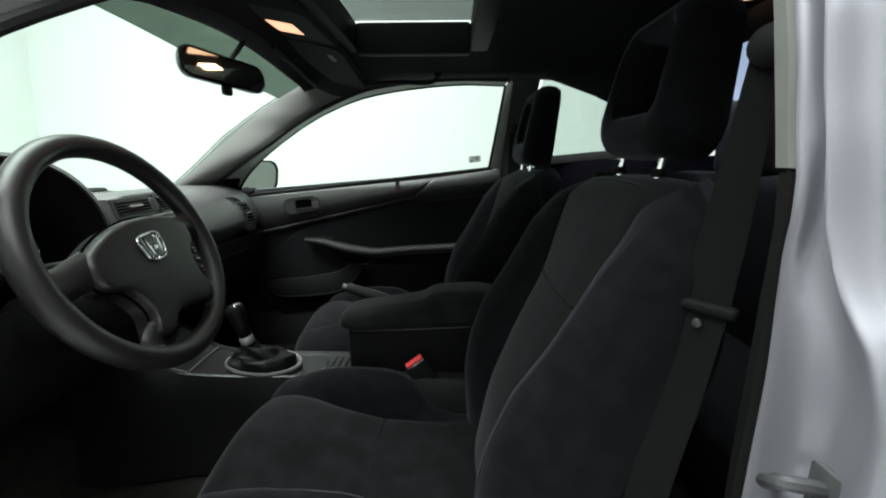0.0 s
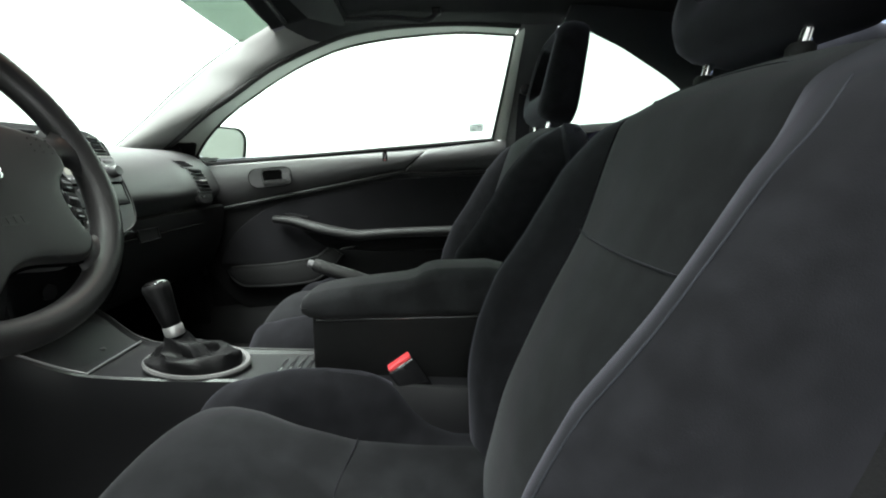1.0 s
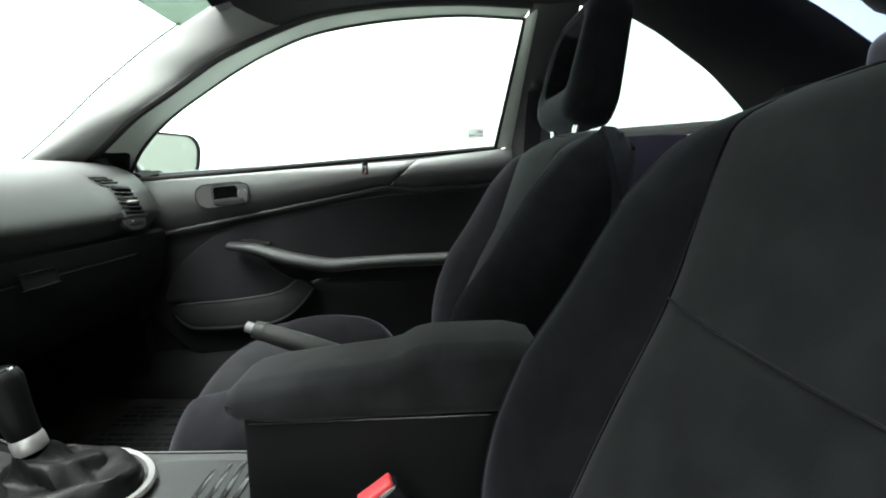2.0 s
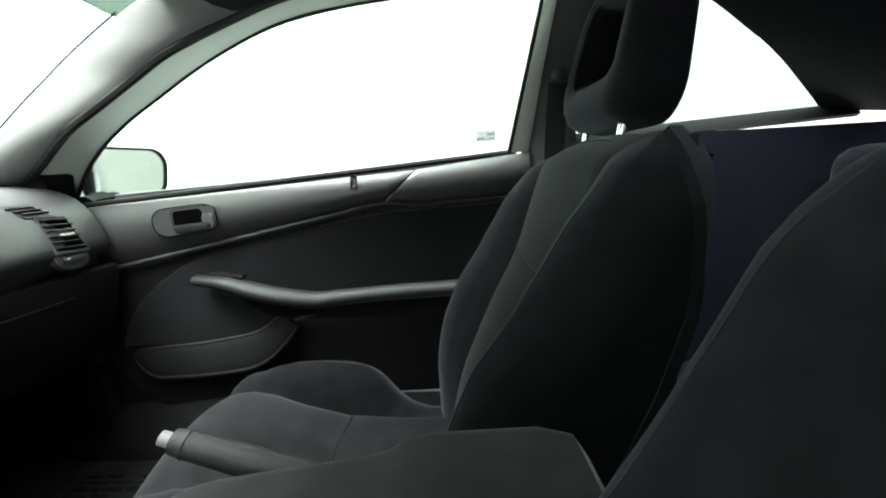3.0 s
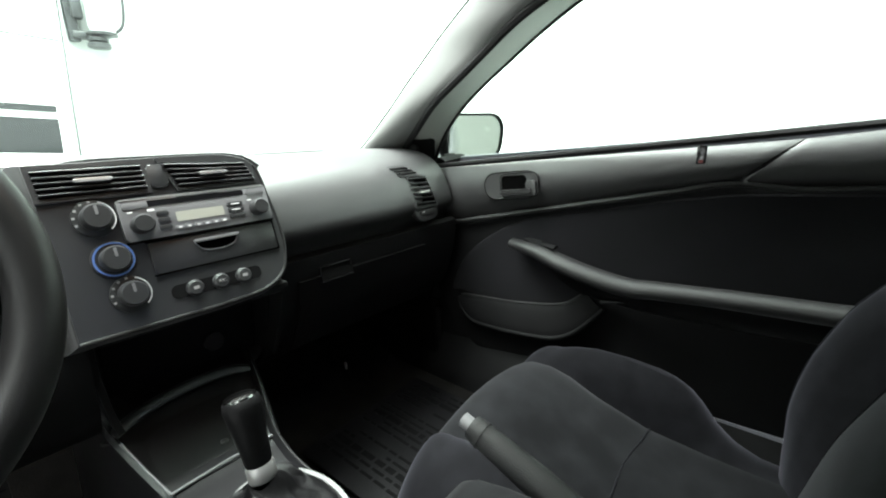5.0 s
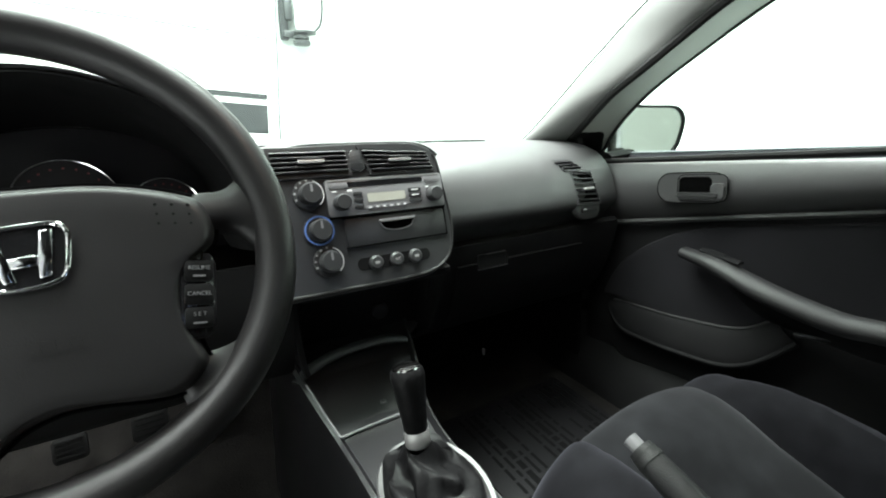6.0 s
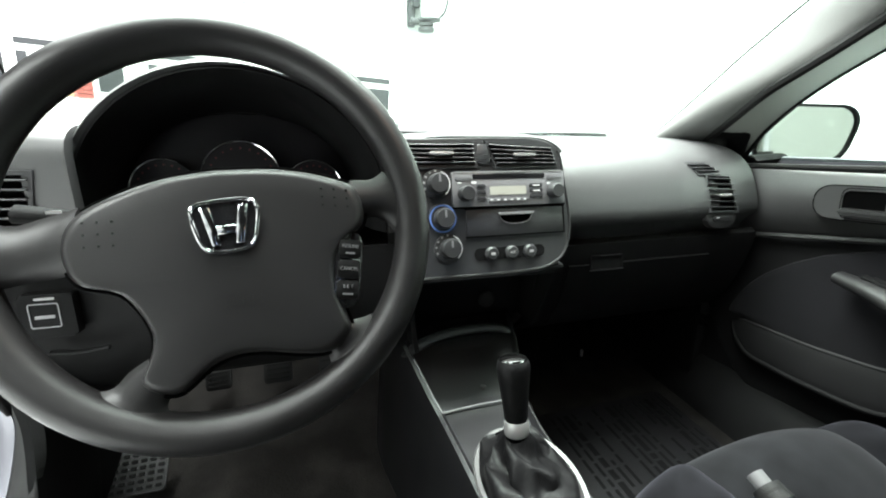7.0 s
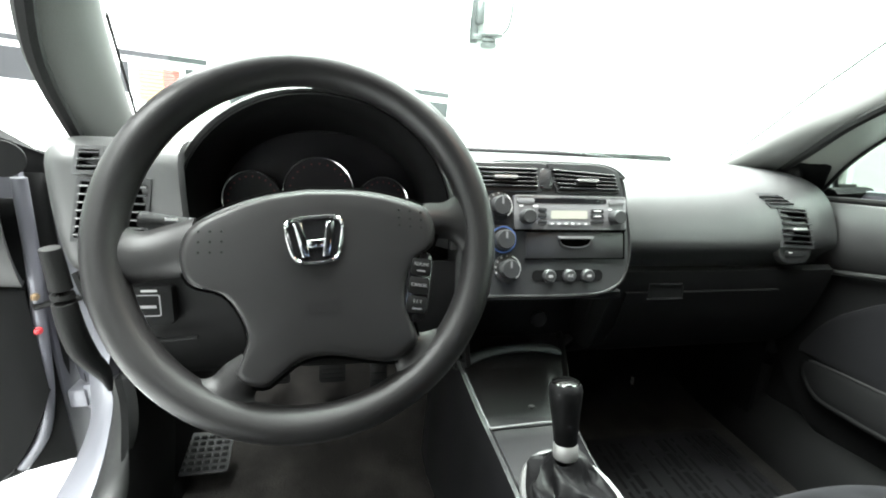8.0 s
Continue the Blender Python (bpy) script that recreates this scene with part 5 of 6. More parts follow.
part("grip_end", tube([bp0.lerp(bp1, -0.02), bp0.lerp(bp1, 0.04)], [0.012, 0.0142], 6, 14), VINYL, brake)
part("button", tube([bp0.lerp(bp1, -0.07), bp0.lerp(bp1, 0.01)], 0.0075, 6, 12), FACEPLATE, brake, "dull silver push button")
part("slot_cover", block(0.42, 0.5, 0.040, 0.085, 0.50, 0.61, 0.01), PLASTIC, brake)

# ---- dashboard ----
dash = thing("dashboard", (-0.4, 0, 0.6), "dark moulded dashboard with air vents and a centre panel", "dashboard")
# cross-sections of the top pad from the screen to the lower edge: passenger side
PAD = [(-0.86, 0.895), (-0.70, 0.908), (-0.55, 0.916), (-0.42, 0.918), (-0.34, 0.910), (-0.29, 0.893), (-0.258, 0.865), (-0.238, 0.83), (-0.226, 0.798), (-0.227, 0.786), (-0.240, 0.772), (-0.252, 0.757), (-0.256, 0.742)]


def pad_row(y, dx=0.0, n=30):
    end = 0.02 * max(0, abs(y) - 0.40) / 0.2
    return [(x + dx * (0 if x < -0.5 else 1) - end * (1 if x > -0.5 else 0) + 0.22 * (y / 0.62) ** 2 * max(0, (-0.55 - x) / 0.31), y, z) for x, z in curve([(a, b, 0) for a, b in PAD], n)[:, :2]]


part("top_pad", slab(np.array([pad_row(y) for y in np.linspace(0.085, 0.615, 36)]), 0.012, (1, 0, 1)), DASHPAD, dash)
part("top_pad", slab(np.array([pad_row(y) for y in np.linspace(-0.17, 0.085, 12)])[:, :15], 0.012, (0, 0, 1)), DASHPAD, dash)
part("top_pad", slab(np.array([pad_row(y) for y in np.linspace(-0.66, -0.17, 24)])[:, :11], 0.012, (0, 0, 1)), DASHPAD, dash)
LOW = [(-0.253, 0.748), (-0.240, 0.741), (-0.243, 0.70), (-0.262, 0.62), (-0.30, 0.55), (-0.38, 0.50), (-0.52, 0.47), (-0.70, 0.46), (-0.92, 0.48)]
part("lower_panel", slab(np.array([[(x, y, z) for x, z in curve([(a, b, 0) for a, b in LOW], 22)[:, :2]] for y in np.linspace(0.10, 0.62, 16)]), 0.01, (1, 0, 0)), LIFTEDPLASTIC, dash)
glove = part("glove_box", slab(np.array([[(x + 0.006, y, z) for x, z in curve([(a, b, 0) for a, b in LOW[2:5]], 12)[:, :2]] for y in np.linspace(0.16, 0.50, 16)]), 0.006, (1, 0, 0)), LIFTEDPLASTIC, dash)
gm = face_pose((-0.2365, 0.240, 0.704), (0, 1, 0), (-0.13, 0, 1))
part("glove_latch", joined(ring_plate(rounded(0.074, 0.030, 0.004), rounded(0.068, 0.025, 0.003), 0.004, gm), plate(rounded(0.068, 0.025, 0.003), 0.001, gm)), LIFTEDPLASTIC, glove)
part("latch_edge", plate([(-0.037, -0.0152), (0.037, -0.0152), (0.037, -0.0138), (-0.037, -0.0142)], 0.005, gm), GREYPLASTIC, glove)
part("latch_edge", plate([(-0.016, 0.0135), (0.030, 0.0135), (0.030, 0.0145), (-0.016, 0.0145)], 0.005, gm), GREYPLASTIC, glove)

# face of the centre panel: u to the right, v up, w out of it
CF = face_pose((-0.172, -0.02, 0.82), (0, 1, 0), (-0.31, 0, 1))


def on_face(u, v, w=0.0):
    return CF @ Matrix.Translation((u, v, w))


outline = curve([(-0.145, 0.118, 0), (0.0, 0.121, 0), (0.075, 0.118, 0), (0.103, 0.104, 0), (0.114, 0.05, 0), (0.120, 0.0, 0), (0.118, -0.032, 0), (0.106, -0.062, 0), (0.078, -0.079, 0), (0.03, -0.084, 0), (-0.05, -0.084, 0), (-0.145, -0.083, 0)], 70)[:, :2]
part("centre_panel", plate([tuple(p) for p in outline], -0.05, on_face(0, 0, 0)), PANELGREY, dash)
part("panel_rim", tube([tuple(CF @ Vector((x, y, -0.001))) for x, y in outline[22:]], 0.0028, 70, 8), VINYL, dash)
P = np.array([[tuple(CF @ Vector((x * s, (y - 0.02) * s + 0.02, w))) for x, y in outline] for s, w in ((1.005, -0.003), (1.03, -0.006), (1.06, -0.016), (1.085, -0.035), (1.10, -0.09))])
part("panel_side", grid_bm(P, closed_v=True, caps=True), DASHPAD, dash)


def vent(name, m, quad, n, parent, tab=0.36):
    """An air vent: flat black plate as the shade inside, frame, slats between its two side edges (corners: upper left,
    upper right, lower right, lower left) and a thumb tab.
    """
    q = np.array(quad, float)
    c = q.mean(axis=0)
    grow = c + (q - c) * (1 + 0.005 / np.abs(q - c).max(axis=0))
    f = part(name, ring_plate([tuple(p) for p in grow[::-1]], [tuple(p) for p in q[::-1]], 0.004, m), PANELGREY, parent)
    part("vent_box", plate([tuple(p) for p in q[::-1]], 0.0008, m), RECESSBLACK, f)
    for k in range(n):
        v = (k + 0.5) / n
        a, b = q[0] * (1 - v) + q[3] * v, q[1] * (1 - v) + q[2] * v
        h = 0.0009
        part("slat", plate([(a[0], a[1] - h), (b[0], b[1] - h), (b[0], b[1] + h), (a[0], a[1] + h)], 0.0085, m, 0.0006, 1), PANELGREY, f)
    v = (n // 2 + 0.5) / n
    p = (q[0] + q[1]) / 2 * (1 - v) + (q[2] + q[3]) / 2 * v
    if tab:
        part("thumb_tab", plate(rounded(tab * abs(q[1][0] - q[0][0]), 0.0042, 0.0018, cx=p[0], cy=p[1]), 0.012, m, 0.001), SATIN, f, "bright thumb tab")
    return f


VF = on_face(0, 0, 0.0005)
vent("air_vent", VF, [(-0.143, 0.113), (-0.041, 0.113), (-0.039, 0.081), (-0.141, 0.081)], 5, dash)
vent("air_vent", VF, [(-0.017, 0.113), (0.088, 0.107), (0.098, 0.079), (-0.003, 0.079)], 5, dash, 0.34)
part("hazard_switch", plate(rounded(0.022, 0.030, 0.006, cx=-0.024, cy=0.097), 0.004, VF, 0.002), PANELGREY, dash)
P = np.array([[(x, y, z - 0.022 * abs((y + 0.035) / 0.135) ** 6) for x, z in curve([(-0.62, 0.905, 0), (-0.48, 0.922, 0), (-0.33, 0.935, 0), (-0.235, 0.941, 0), (-0.213, 0.938, 0)], 20)[:, :2]] for y in np.linspace(-0.17, 0.10, 24)])
part("vent_cowl", slab(P, 0.02, (0, 0, 1)), DASHPAD, dash)

radio = thing("car_radio", (-0.18, -0.008, 0.85), "silver-grey car radio with a disc slot and display", "radio")
RF = on_face(0.0165, 0.045, 0) @ Matrix.Diagonal((0.97, 0.90, 1, 1))
part("faceplate", plate(rounded(0.192, 0.058, 0.005), 0.006, RF, 0.0015), FACEPLATE, radio)
part("disc_slot", plate(rounded(0.125, 0.0085, 0.003), 0.0066, RF @ Matrix.Translation((-0.002, 0.0195, 0))), GLOSSBLACK, radio)
part("slot_lip", plate(rounded(0.055, 0.004, 0.0018), 0.0069, RF @ Matrix.Translation((-0.002, 0.0225, 0))), GLOSSBLACK, radio)
part("display", plate(rounded(0.062, 0.014, 0.002), 0.0066, RF @ Matrix.Translation((-0.004, -0.004, 0))), LCD, radio, "grey-green display")
for u in (-0.076, 0.076):
    part("knob", turned([(0.0125, 0), (0.0125, 0.014), (0.0105, 0.017)], RF @ Matrix.Translation((u, -0.008, 0.005)), 28), GREYPLASTIC, radio)
    part("button", plate(rounded(0.028, 0.008, 0.002), 0.008, RF @ Matrix.Translation((u * 1.02, 0.0185, 0)), 0.001), FACEPLATE, radio)
for k in range(6):
    part("button", plate(rounded(0.0095, 0.006, 0.0015), 0.0078, RF @ Matrix.Translation((-0.034 + 0.0115 * k, -0.0195, 0)), 0.001), FACEPLATE, radio)
for u, v, w in ((-0.050, 0.004, 0.014), (-0.050, -0.006, 0.014), (-0.050, -0.016, 0.014), (0.044, 0.003, 0.022), (0.044, -0.006, 0.022), (0.044, -0.015, 0.022)):
    part("button", plate(rounded(w, 0.0065, 0.0015), 0.0078, RF @ Matrix.Translation((u, v, 0)), 0.001), GREYPLASTIC, radio)

for k in range(6):
    bars([(-0.034 + 0.0115 * k, -0.0195, 0.004, 0.0018)], RF @ Matrix.Translation((0, 0, 0.0079)), WHITEMARK, radio)
bars([(-0.062, 0.010, 0.008, 0.003), (-0.085, 0.010, 0.006, 0.002), (0.044, 0.003, 0.012, 0.0016), (0.044, -0.006, 0.012, 0.0016), (0.066, 0.006, 0.006, 0.002)], RF @ Matrix.Translation((0, 0, 0.0079)), WHITEMARK, radio)
part("lower_gap", plate(rounded(0.190, 0.003, 0.001, cy=-0.0305), 0.0068, RF), RECESSBLACK, radio)
part("upper_rim", plate(rounded(0.186, 0.0016, 0.0006, cy=0.0272), 0.0068, RF), SATIN, radio)

shelf = thing("ashtray_drawer", (-0.17, 0, 0.80), "dark closed drawer under the radio", "drawer")
part("front", plate(rounded(0.163, 0.040, 0.003), 0.003, on_face(0.0255, -0.0055), 0.001), PANELGREY, shelf)
for v in (0.0158, -0.0265):
    part("drawer_gap", plate(rounded(0.167, 0.0022, 0.001), 0.0036, on_face(0.0255, v)), RECESSBLACK, shelf)
part("drawer_gap", plate(rounded(0.002, 0.042, 0.0008), 0.0036, on_face(0.1075, -0.0055)), RECESSBLACK, shelf)
part("grip_recess", plate([(-0.028, 0.006), (0.028, 0.006), (0.022, -0.005), (0.01, -0.009), (-0.01, -0.009), (-0.022, -0.005)], 0.0036, on_face(0.024, 0.001, 0)), RECESSBLACK, shelf)
part("grip_rim", tube([tuple(on_face(0.024, 0.001, 0.0045) @ Vector((x, y, 0))) for x, y in ((-0.028, 0.003), (-0.022, -0.0055), (-0.01, -0.0095), (0.01, -0.0095), (0.022, -0.0055), (0.028, 0.003))], 0.0008, 24, 6), FACEPLATE, shelf)
part("grip_lip", plate(rounded(0.058, 0.004, 0.0018), 0.009, on_face(0.024, 0.0065, 0), 0.001), FACEPLATE, shelf)


def dial_knob(name, u, v, r, ring, label):
    t = thing(name, on_face(u, v).translation, label, "control knob", "heater knobs")
    part("bezel", turned([(r * 1.45, 0), (r * 1.45, 0.003), (r * 1.3, 0.004)], on_face(u, v), 36), GREYPLASTIC, t)
    if ring == BLUE:
        part("printed_ring", turned([(r * 1.22, 0.0), (r * 1.22, 0.0046), (r * 1.36, 0.0046), (r * 1.36, 0.0)], on_face(u, v), 36, caps=False), ring, t)
    else:
        arc = [(1.30 * r * math.cos(radians(a)), 1.30 * r * math.sin(radians(a))) for a in range(-50, 75, 12)]
        part("printed_arc", tube([tuple(on_face(u, v, 0.0042) @ Vector((x, y, 0))) for x, y in arc], 0.0008, 24, 6), WHITEMARK, t)
        bars([(1.30 * r * math.cos(radians(a)), 1.30 * r * math.sin(radians(a)), 0.0028, 0.0028) for a in range(95, 200, 26)], on_face(u, v, 0.0042), DIMMARK, t)
    part("knob", turned([(r, 0), (r, 0.014), (r * 0.86, 0.018)], on_face(u, v, 0.003), 32), GREYPLASTIC, t)
    part("pointer", plate(rounded(0.003, r * 0.7, 0.001, cy=r * 0.45), 0.0186, on_face(u, v, 0.003)), FACEPLATE, t)
    return t


for u, v, ring in ((-0.099, 0.0535, FACEPLATE), (-0.093, 0.0032, BLUE), (-0.086, -0.0408, FACEPLATE)):
    dial_knob("heater_knob", u, v, 0.0150, ring, "round heater knob with a blue ring" if ring == BLUE else "round heater knob with printed marks")
part("button_strip", plate(rounded(0.118, 0.018, 0.008), 0.001, on_face(0.013, -0.053)), PLASTIC, dash)
for u in (-0.019, 0.014, 0.045):
    b = part("round_button", turned([(0.0105, 0), (0.0105, 0.006), (0.008, 0.009)], on_face(u, -0.053), 24), GREYPLASTIC, dash)
    if u == 0.014:
        lettering("A/C", 0.0062, on_face(u, -0.053, 0.0094), DIMMARK, b)
    else:
        part("button_mark", plate(rounded(0.007, 0.004, 0.001), 0.0096, on_face(u, -0.053)), DIMMARK, b)

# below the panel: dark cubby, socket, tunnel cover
part("cubby", block(-0.34, -0.30, -0.13, 0.10, 0.58, 0.74, 0.006), LIFTEDPLASTIC, dash)
part("cubby_side", ruled([(-0.20, 0.115, 0.725), (-0.34, 0.10, 0.72)], [(-0.24, 0.10, 0.585), (-0.36, 0.10, 0.585)], (0, 1, 0), 0.004, 0.008, 8, 6), LIFTEDPLASTIC, dash)
part("cubby_side", ruled([(-0.20, -0.155, 0.725), (-0.34, -0.15, 0.72)], [(-0.20, -0.145, 0.585), (-0.36, -0.145, 0.585)], (0, -1, 0), 0.004, 0.008, 8, 6), LIFTEDPLASTIC, dash)
part("cubby_roof", block(-0.33, -0.165, -0.15, 0.10, 0.722, 0.738, 0.006), LIFTEDPLASTIC, dash)
part("power_socket", turned([(0.016, 0), (0.016, 0.006), (0.012, 0.008)], face_pose((-0.30, 0.022, 0.622), (0, 1, 0), (0, 0, 1)), 24), VINYL, dash)
part("tunnel_arch", tube([(-0.228, -0.155, 0.560), (-0.240, -0.135, 0.570), (-0.250, -0.095, 0.580), (-0.256, -0.03, 0.584), (-0.256, 0.03, 0.579), (-0.250, 0.060, 0.566)], 0.011, 40, 12, flat=0.75), DASHPAD, dash, "smooth grey lip over the tray")

# passenger's corner vent
pv = face_pose((-0.2445, 0.494, 0.832), (0, 1, 0), (-0.39, 0, 0.92))
bez = [tuple(p) for p in curve([(-0.076, 0.064, 0), (-0.03, 0.068, 0), (0.004, 0.062, 0), (0.026, 0.042, 0), (0.042, 0.0, 0), (0.047, -0.040, 0), (0.042, -0.062, 0), (0.028, -0.070, 0), (-0.014, -0.069, 0), (-0.028, -0.056, 0), (-0.034, 0.0, 0), (-0.050, 0.036, 0), (-0.076, 0.064, 0)], 60)[:-1, :2]]


def follow_pad(bm):
    """Bends a face that was built flat on pv back onto the rounded end of the dashboard."""
    inv, out = pv.inverted(), pv.to_3x3() @ Vector((0, 0, 1))
    for v in bm.vertices:
        v.co += out * float(np.interp((inv @ v.co).y, (-0.07, -0.03, 0.0, 0.035, 0.05, 0.07), (-0.011, -0.005, -0.003, -0.008, -0.013, -0.024)))


bc = np.array(bez).mean(axis=0)
P = np.array([[tuple(pv @ Vector((*(bc + (np.array(p) - bc) * s), w))) for p in bez] for s, w in ((1.03, -0.012), (1.02, -0.002), (0.98, 0.0), (0.8, 0.0), (0.6, 0.0), (0.3, 0.0), (0.02, 0.0))])
corner = [part("vent_bezel", grid_bm(P, closed_v=True, caps=True), DASHPAD, dash)]
corner.append(vent("air_vent", pv @ Matrix.Translation((0, 0, 0.002)), [(-0.025, 0.033), (0.033, 0.030), (0.041, -0.040), (-0.026, -0.037)], 6, dash, 0.5))
corner.append(vent("side_vent", pv @ Matrix.Translation((0, 0, 0.003)), [(-0.066, 0.061), (-0.014, 0.061), (0.010, 0.040), (-0.043, 0.039)], 3, dash, 0.0))
corner.append(part("vent_dial", plate(rounded(0.050, 0.011, 0.004), 0.003, pv @ Matrix.Translation((0.009, -0.054, 0)), 0.002), GREYPLASTIC, dash))
corner.append(bars([(-0.006, -0.053, 0.008, 0.002)], pv @ Matrix.Translation((0, 0, 0.003)), WHITEMARK, dash))
for o in corner:
    for ob in [o, *o.children]:
        follow_pad(ob.data)
# the driver's end of the dashboard
rows_ = []
for y in np.linspace(-0.712, -0.548, 22):
    k = max(0.0, (-0.672 - y) / 0.040)
    back = 0.045 * (1 - math.sqrt(max(0, 1 - k * k)))
    rows_.append([(x - back * (x > -0.29), y, z - 0.25 * back) for x, z in curve([(-0.36, 0.925, 0), (-0.25, 0.945, 0), (-0.195, 0.944, 0), (-0.172, 0.930, 0), (-0.165, 0.89, 0), (-0.166, 0.83, 0), (-0.176, 0.785, 0), (-0.205, 0.765, 0), (-0.25, 0.76, 0)], 26)[:, :2]])
part("end_pod", slab(np.array(rows_), 0.02, (1, 0, 0.5)), DASHPAD, dash)
dv = face_pose((-0.164, -0.600, 0.872), (-0.1, 1, 0), (-0.05, 0, 1))
vent("air_vent", dv, [(-0.052, 0.027), (0.017, 0.025), (0.004, -0.047), (-0.069, -0.042)], 7, dash)
vent("side_vent", face_pose((-0.170, -0.643, 0.922), (-0.1, 1, 0), (-0.35, 0, 0.93)), [(-0.011, 0.013), (0.010, 0.013), (0.008, -0.012), (-0.014, -0.012)], 3, dash, 0.0)
part("fuse_cover", plate(rounded(0.10, 0.05, 0.012), 0.004, face_pose((-0.27, -0.709, 0.83), (1, 0, 0), (0, 0, 1)), 0.002), DASHPAD, dash)
part("lower_panel", slab(np.array([[(x, y, z) for x, z in curve([(-0.20, 0.78, 0), (-0.19, 0.72, 0), (-0.20, 0.65, 0), (-0.24, 0.58, 0), (-0.34, 0.53, 0)], 16)[:, :2]] for y in np.linspace(-0.66, -0.155, 16)]), 0.01, (1, 0, 0)), LIFTEDPLASTIC, dash)
dim = part("dimmer_switch", plate(rounded(0.055, 0.055, 0.004), 0.016, face_pose((-0.190, -0.607, 0.7245), (0, 1, 0), (-0.1, 0, 1)), 0.003), PLASTIC, dash)
part("dimmer_rim", ring_plate(rounded(0.031, 0.031, 0.003), rounded(0.0285, 0.0285, 0.002), 0.0168, face_pose((-0.190, -0.6095, 0.7255), (0, 1, 0), (-0.1, 0, 1))), FACEPLATE, dim)
bars([(0, 0, 0.02, 0.004)], face_pose((-0.1735, -0.6095, 0.7255), (0, 1, 0), (-0.1, 0, 1)), FACEPLATE, dim)

part("dimmer_mark", plate(rounded(0.020, 0.003, 0.001, cy=0.022), 0.0165, face_pose((-0.190, -0.607, 0.7245), (0, 1, 0), (-0.1, 0, 1))), DIMMARK, dim)
part("ledge", tube([(-0.180, -0.618, 0.673), (-0.178, -0.59, 0.671), (-0.180, -0.555, 0.673)], 0.005, 16, 8, flat=0.6), PLASTIC, dash)

# instrument hood and dials
HY = -0.376
arch = [(1, -0.22), (1, -0.1)] + [(math.cos(math.pi * k / 32), math.sin(math.pi * k / 32)) for k in range(33)] + [(-1, -0.1), (-1, -0.22)]
P = np.array([[(x, yc + hw * c, zb + (zt - zb) * s) for c, s in arch] for x, yc, hw, zb, zt in ((-0.66, HY, 0.15, 0.84, 0.915), (-0.55, HY, 0.185, 0.84, 0.945), (-0.42, HY, 0.197, 0.84, 0.980), (-0.30, HY, 0.199, 0.84, 1.008), (-0.215, HY, 0.1975, 0.84, 1.021), (-0.200, HY, 0.196, 0.84, 1.0215), (-0.197, -0.380, 0.190, 0.84, 1.018), (-0.207, -0.386, 0.181, 0.84, 1.009),
                                                                                                (-0.226, -0.3905, 0.173, 0.84, 1.001), (-0.26, -0.389, 0.169, 0.84, 0.990), (-0.33, -0.387, 0.164, 0.84, 0.966))])
part("instrument_hood", slab(P[:7], 0.006), DASHPAD, dash)
# black lining, begun at the lip so its colour also gives the lip's shade
part("hood_lining", slab(P[6:], 0.004), PLASTIC, dash)
dial_arch = [(math.copysign(abs(c) ** 0.75, c), s ** 0.8) for c, s in ((math.cos(math.pi * k / 32), max(0.0, math.sin(math.pi * k / 32))) for k in range(33))]
part("cluster_face", plate([(0.168 * c, 0.176 * s) for c, s in dial_arch], 0.004, face_pose((-0.315, -0.386, 0.785), (0, 1, 0), (-0.18, 0, 1))), DARKDIAL, dash)
for y, z, r in ((-0.494, 0.852, 0.044), (-0.391, 0.866, 0.055), (-0.288, 0.850, 0.042)):
    m = face_pose((-0.300, y, z), (0, 1, 0), (-0.18, 0, 1))
    d = part("gauge", turned([(r, 0), (r, 0.002)], m, 48), DARKDIAL, dash)
    part("gauge_ring", turned([(r - 0.0012, 0.001), (r - 0.0004, 0.005), (r + 0.0012, 0.006), (r + 0.002, 0.003), (r + 0.002, 0.0)], m, 48, caps=False), CHROME, d, "thin chrome ring")
    bars([(0.83 * r * math.cos(radians(a)), 0.83 * r * math.sin(radians(a)), 0.0024, 0.0024) for a in range(-40, 225, 16)], m @ Matrix.Translation((0, 0, 0.0025)), REDPRINT, d)
    part("needle", plate([(-0.0008, -0.006), (0.0008, -0.006), (0.0004, 0.78 * r), (-0.0004, 0.78 * r)], 0.004, m @ Matrix.Rotation(radians(128), 4, "Z")), REDPRINT, d)
    part("needle_hub", turned([(0.006, 0), (0.006, 0.005), (0.004, 0.006)], m, 16), PLASTIC, d)

# steering column, stalks
column = thing("steering_column", (-0.1, HY, 0.8), "dark steering column cover with control stalks", "steering column")
cdir = Vector((-0.927, 0, -0.375))
part("shroud", tube([Vector((-0.005, -0.366, 0.825)) + cdir * d for d in (0.045, 0.08, 0.15, 0.22)], [0.036, 0.042, 0.048, 0.05], 16, 20), PLASTIC, column)
for s in (-1, 1):
    st = part("stalk", tube([(-0.07, -0.366 + s * 0.05, 0.862), (-0.065, -0.366 + s * 0.12, 0.868), (-0.06, -0.366 + s * 0.182, 0.878)], [0.009, 0.010, 0.012], 20, 12, flat=0.7), PLASTIC, column)
    bars([(0, 0, 0.012, 0.003), (0.02, 0, 0.006, 0.003)], face_pose((-0.052, -0.366 + s * 0.15, 0.880), (0, 1, 0.0), (-0.1, 0, 1)), WHITEMARK, st)

# ---- steering wheel ----
wheel = thing("steering_wheel", (-0.004, -0.3765, 0.8715), "dark grey four-spoke steering wheel", "steering wheel")
WM = face_pose((-0.004, -0.3765, 0.8715), (-0.024, 1, 0.02), (-0.389, 0, 0.9212))
R0 = 0.178
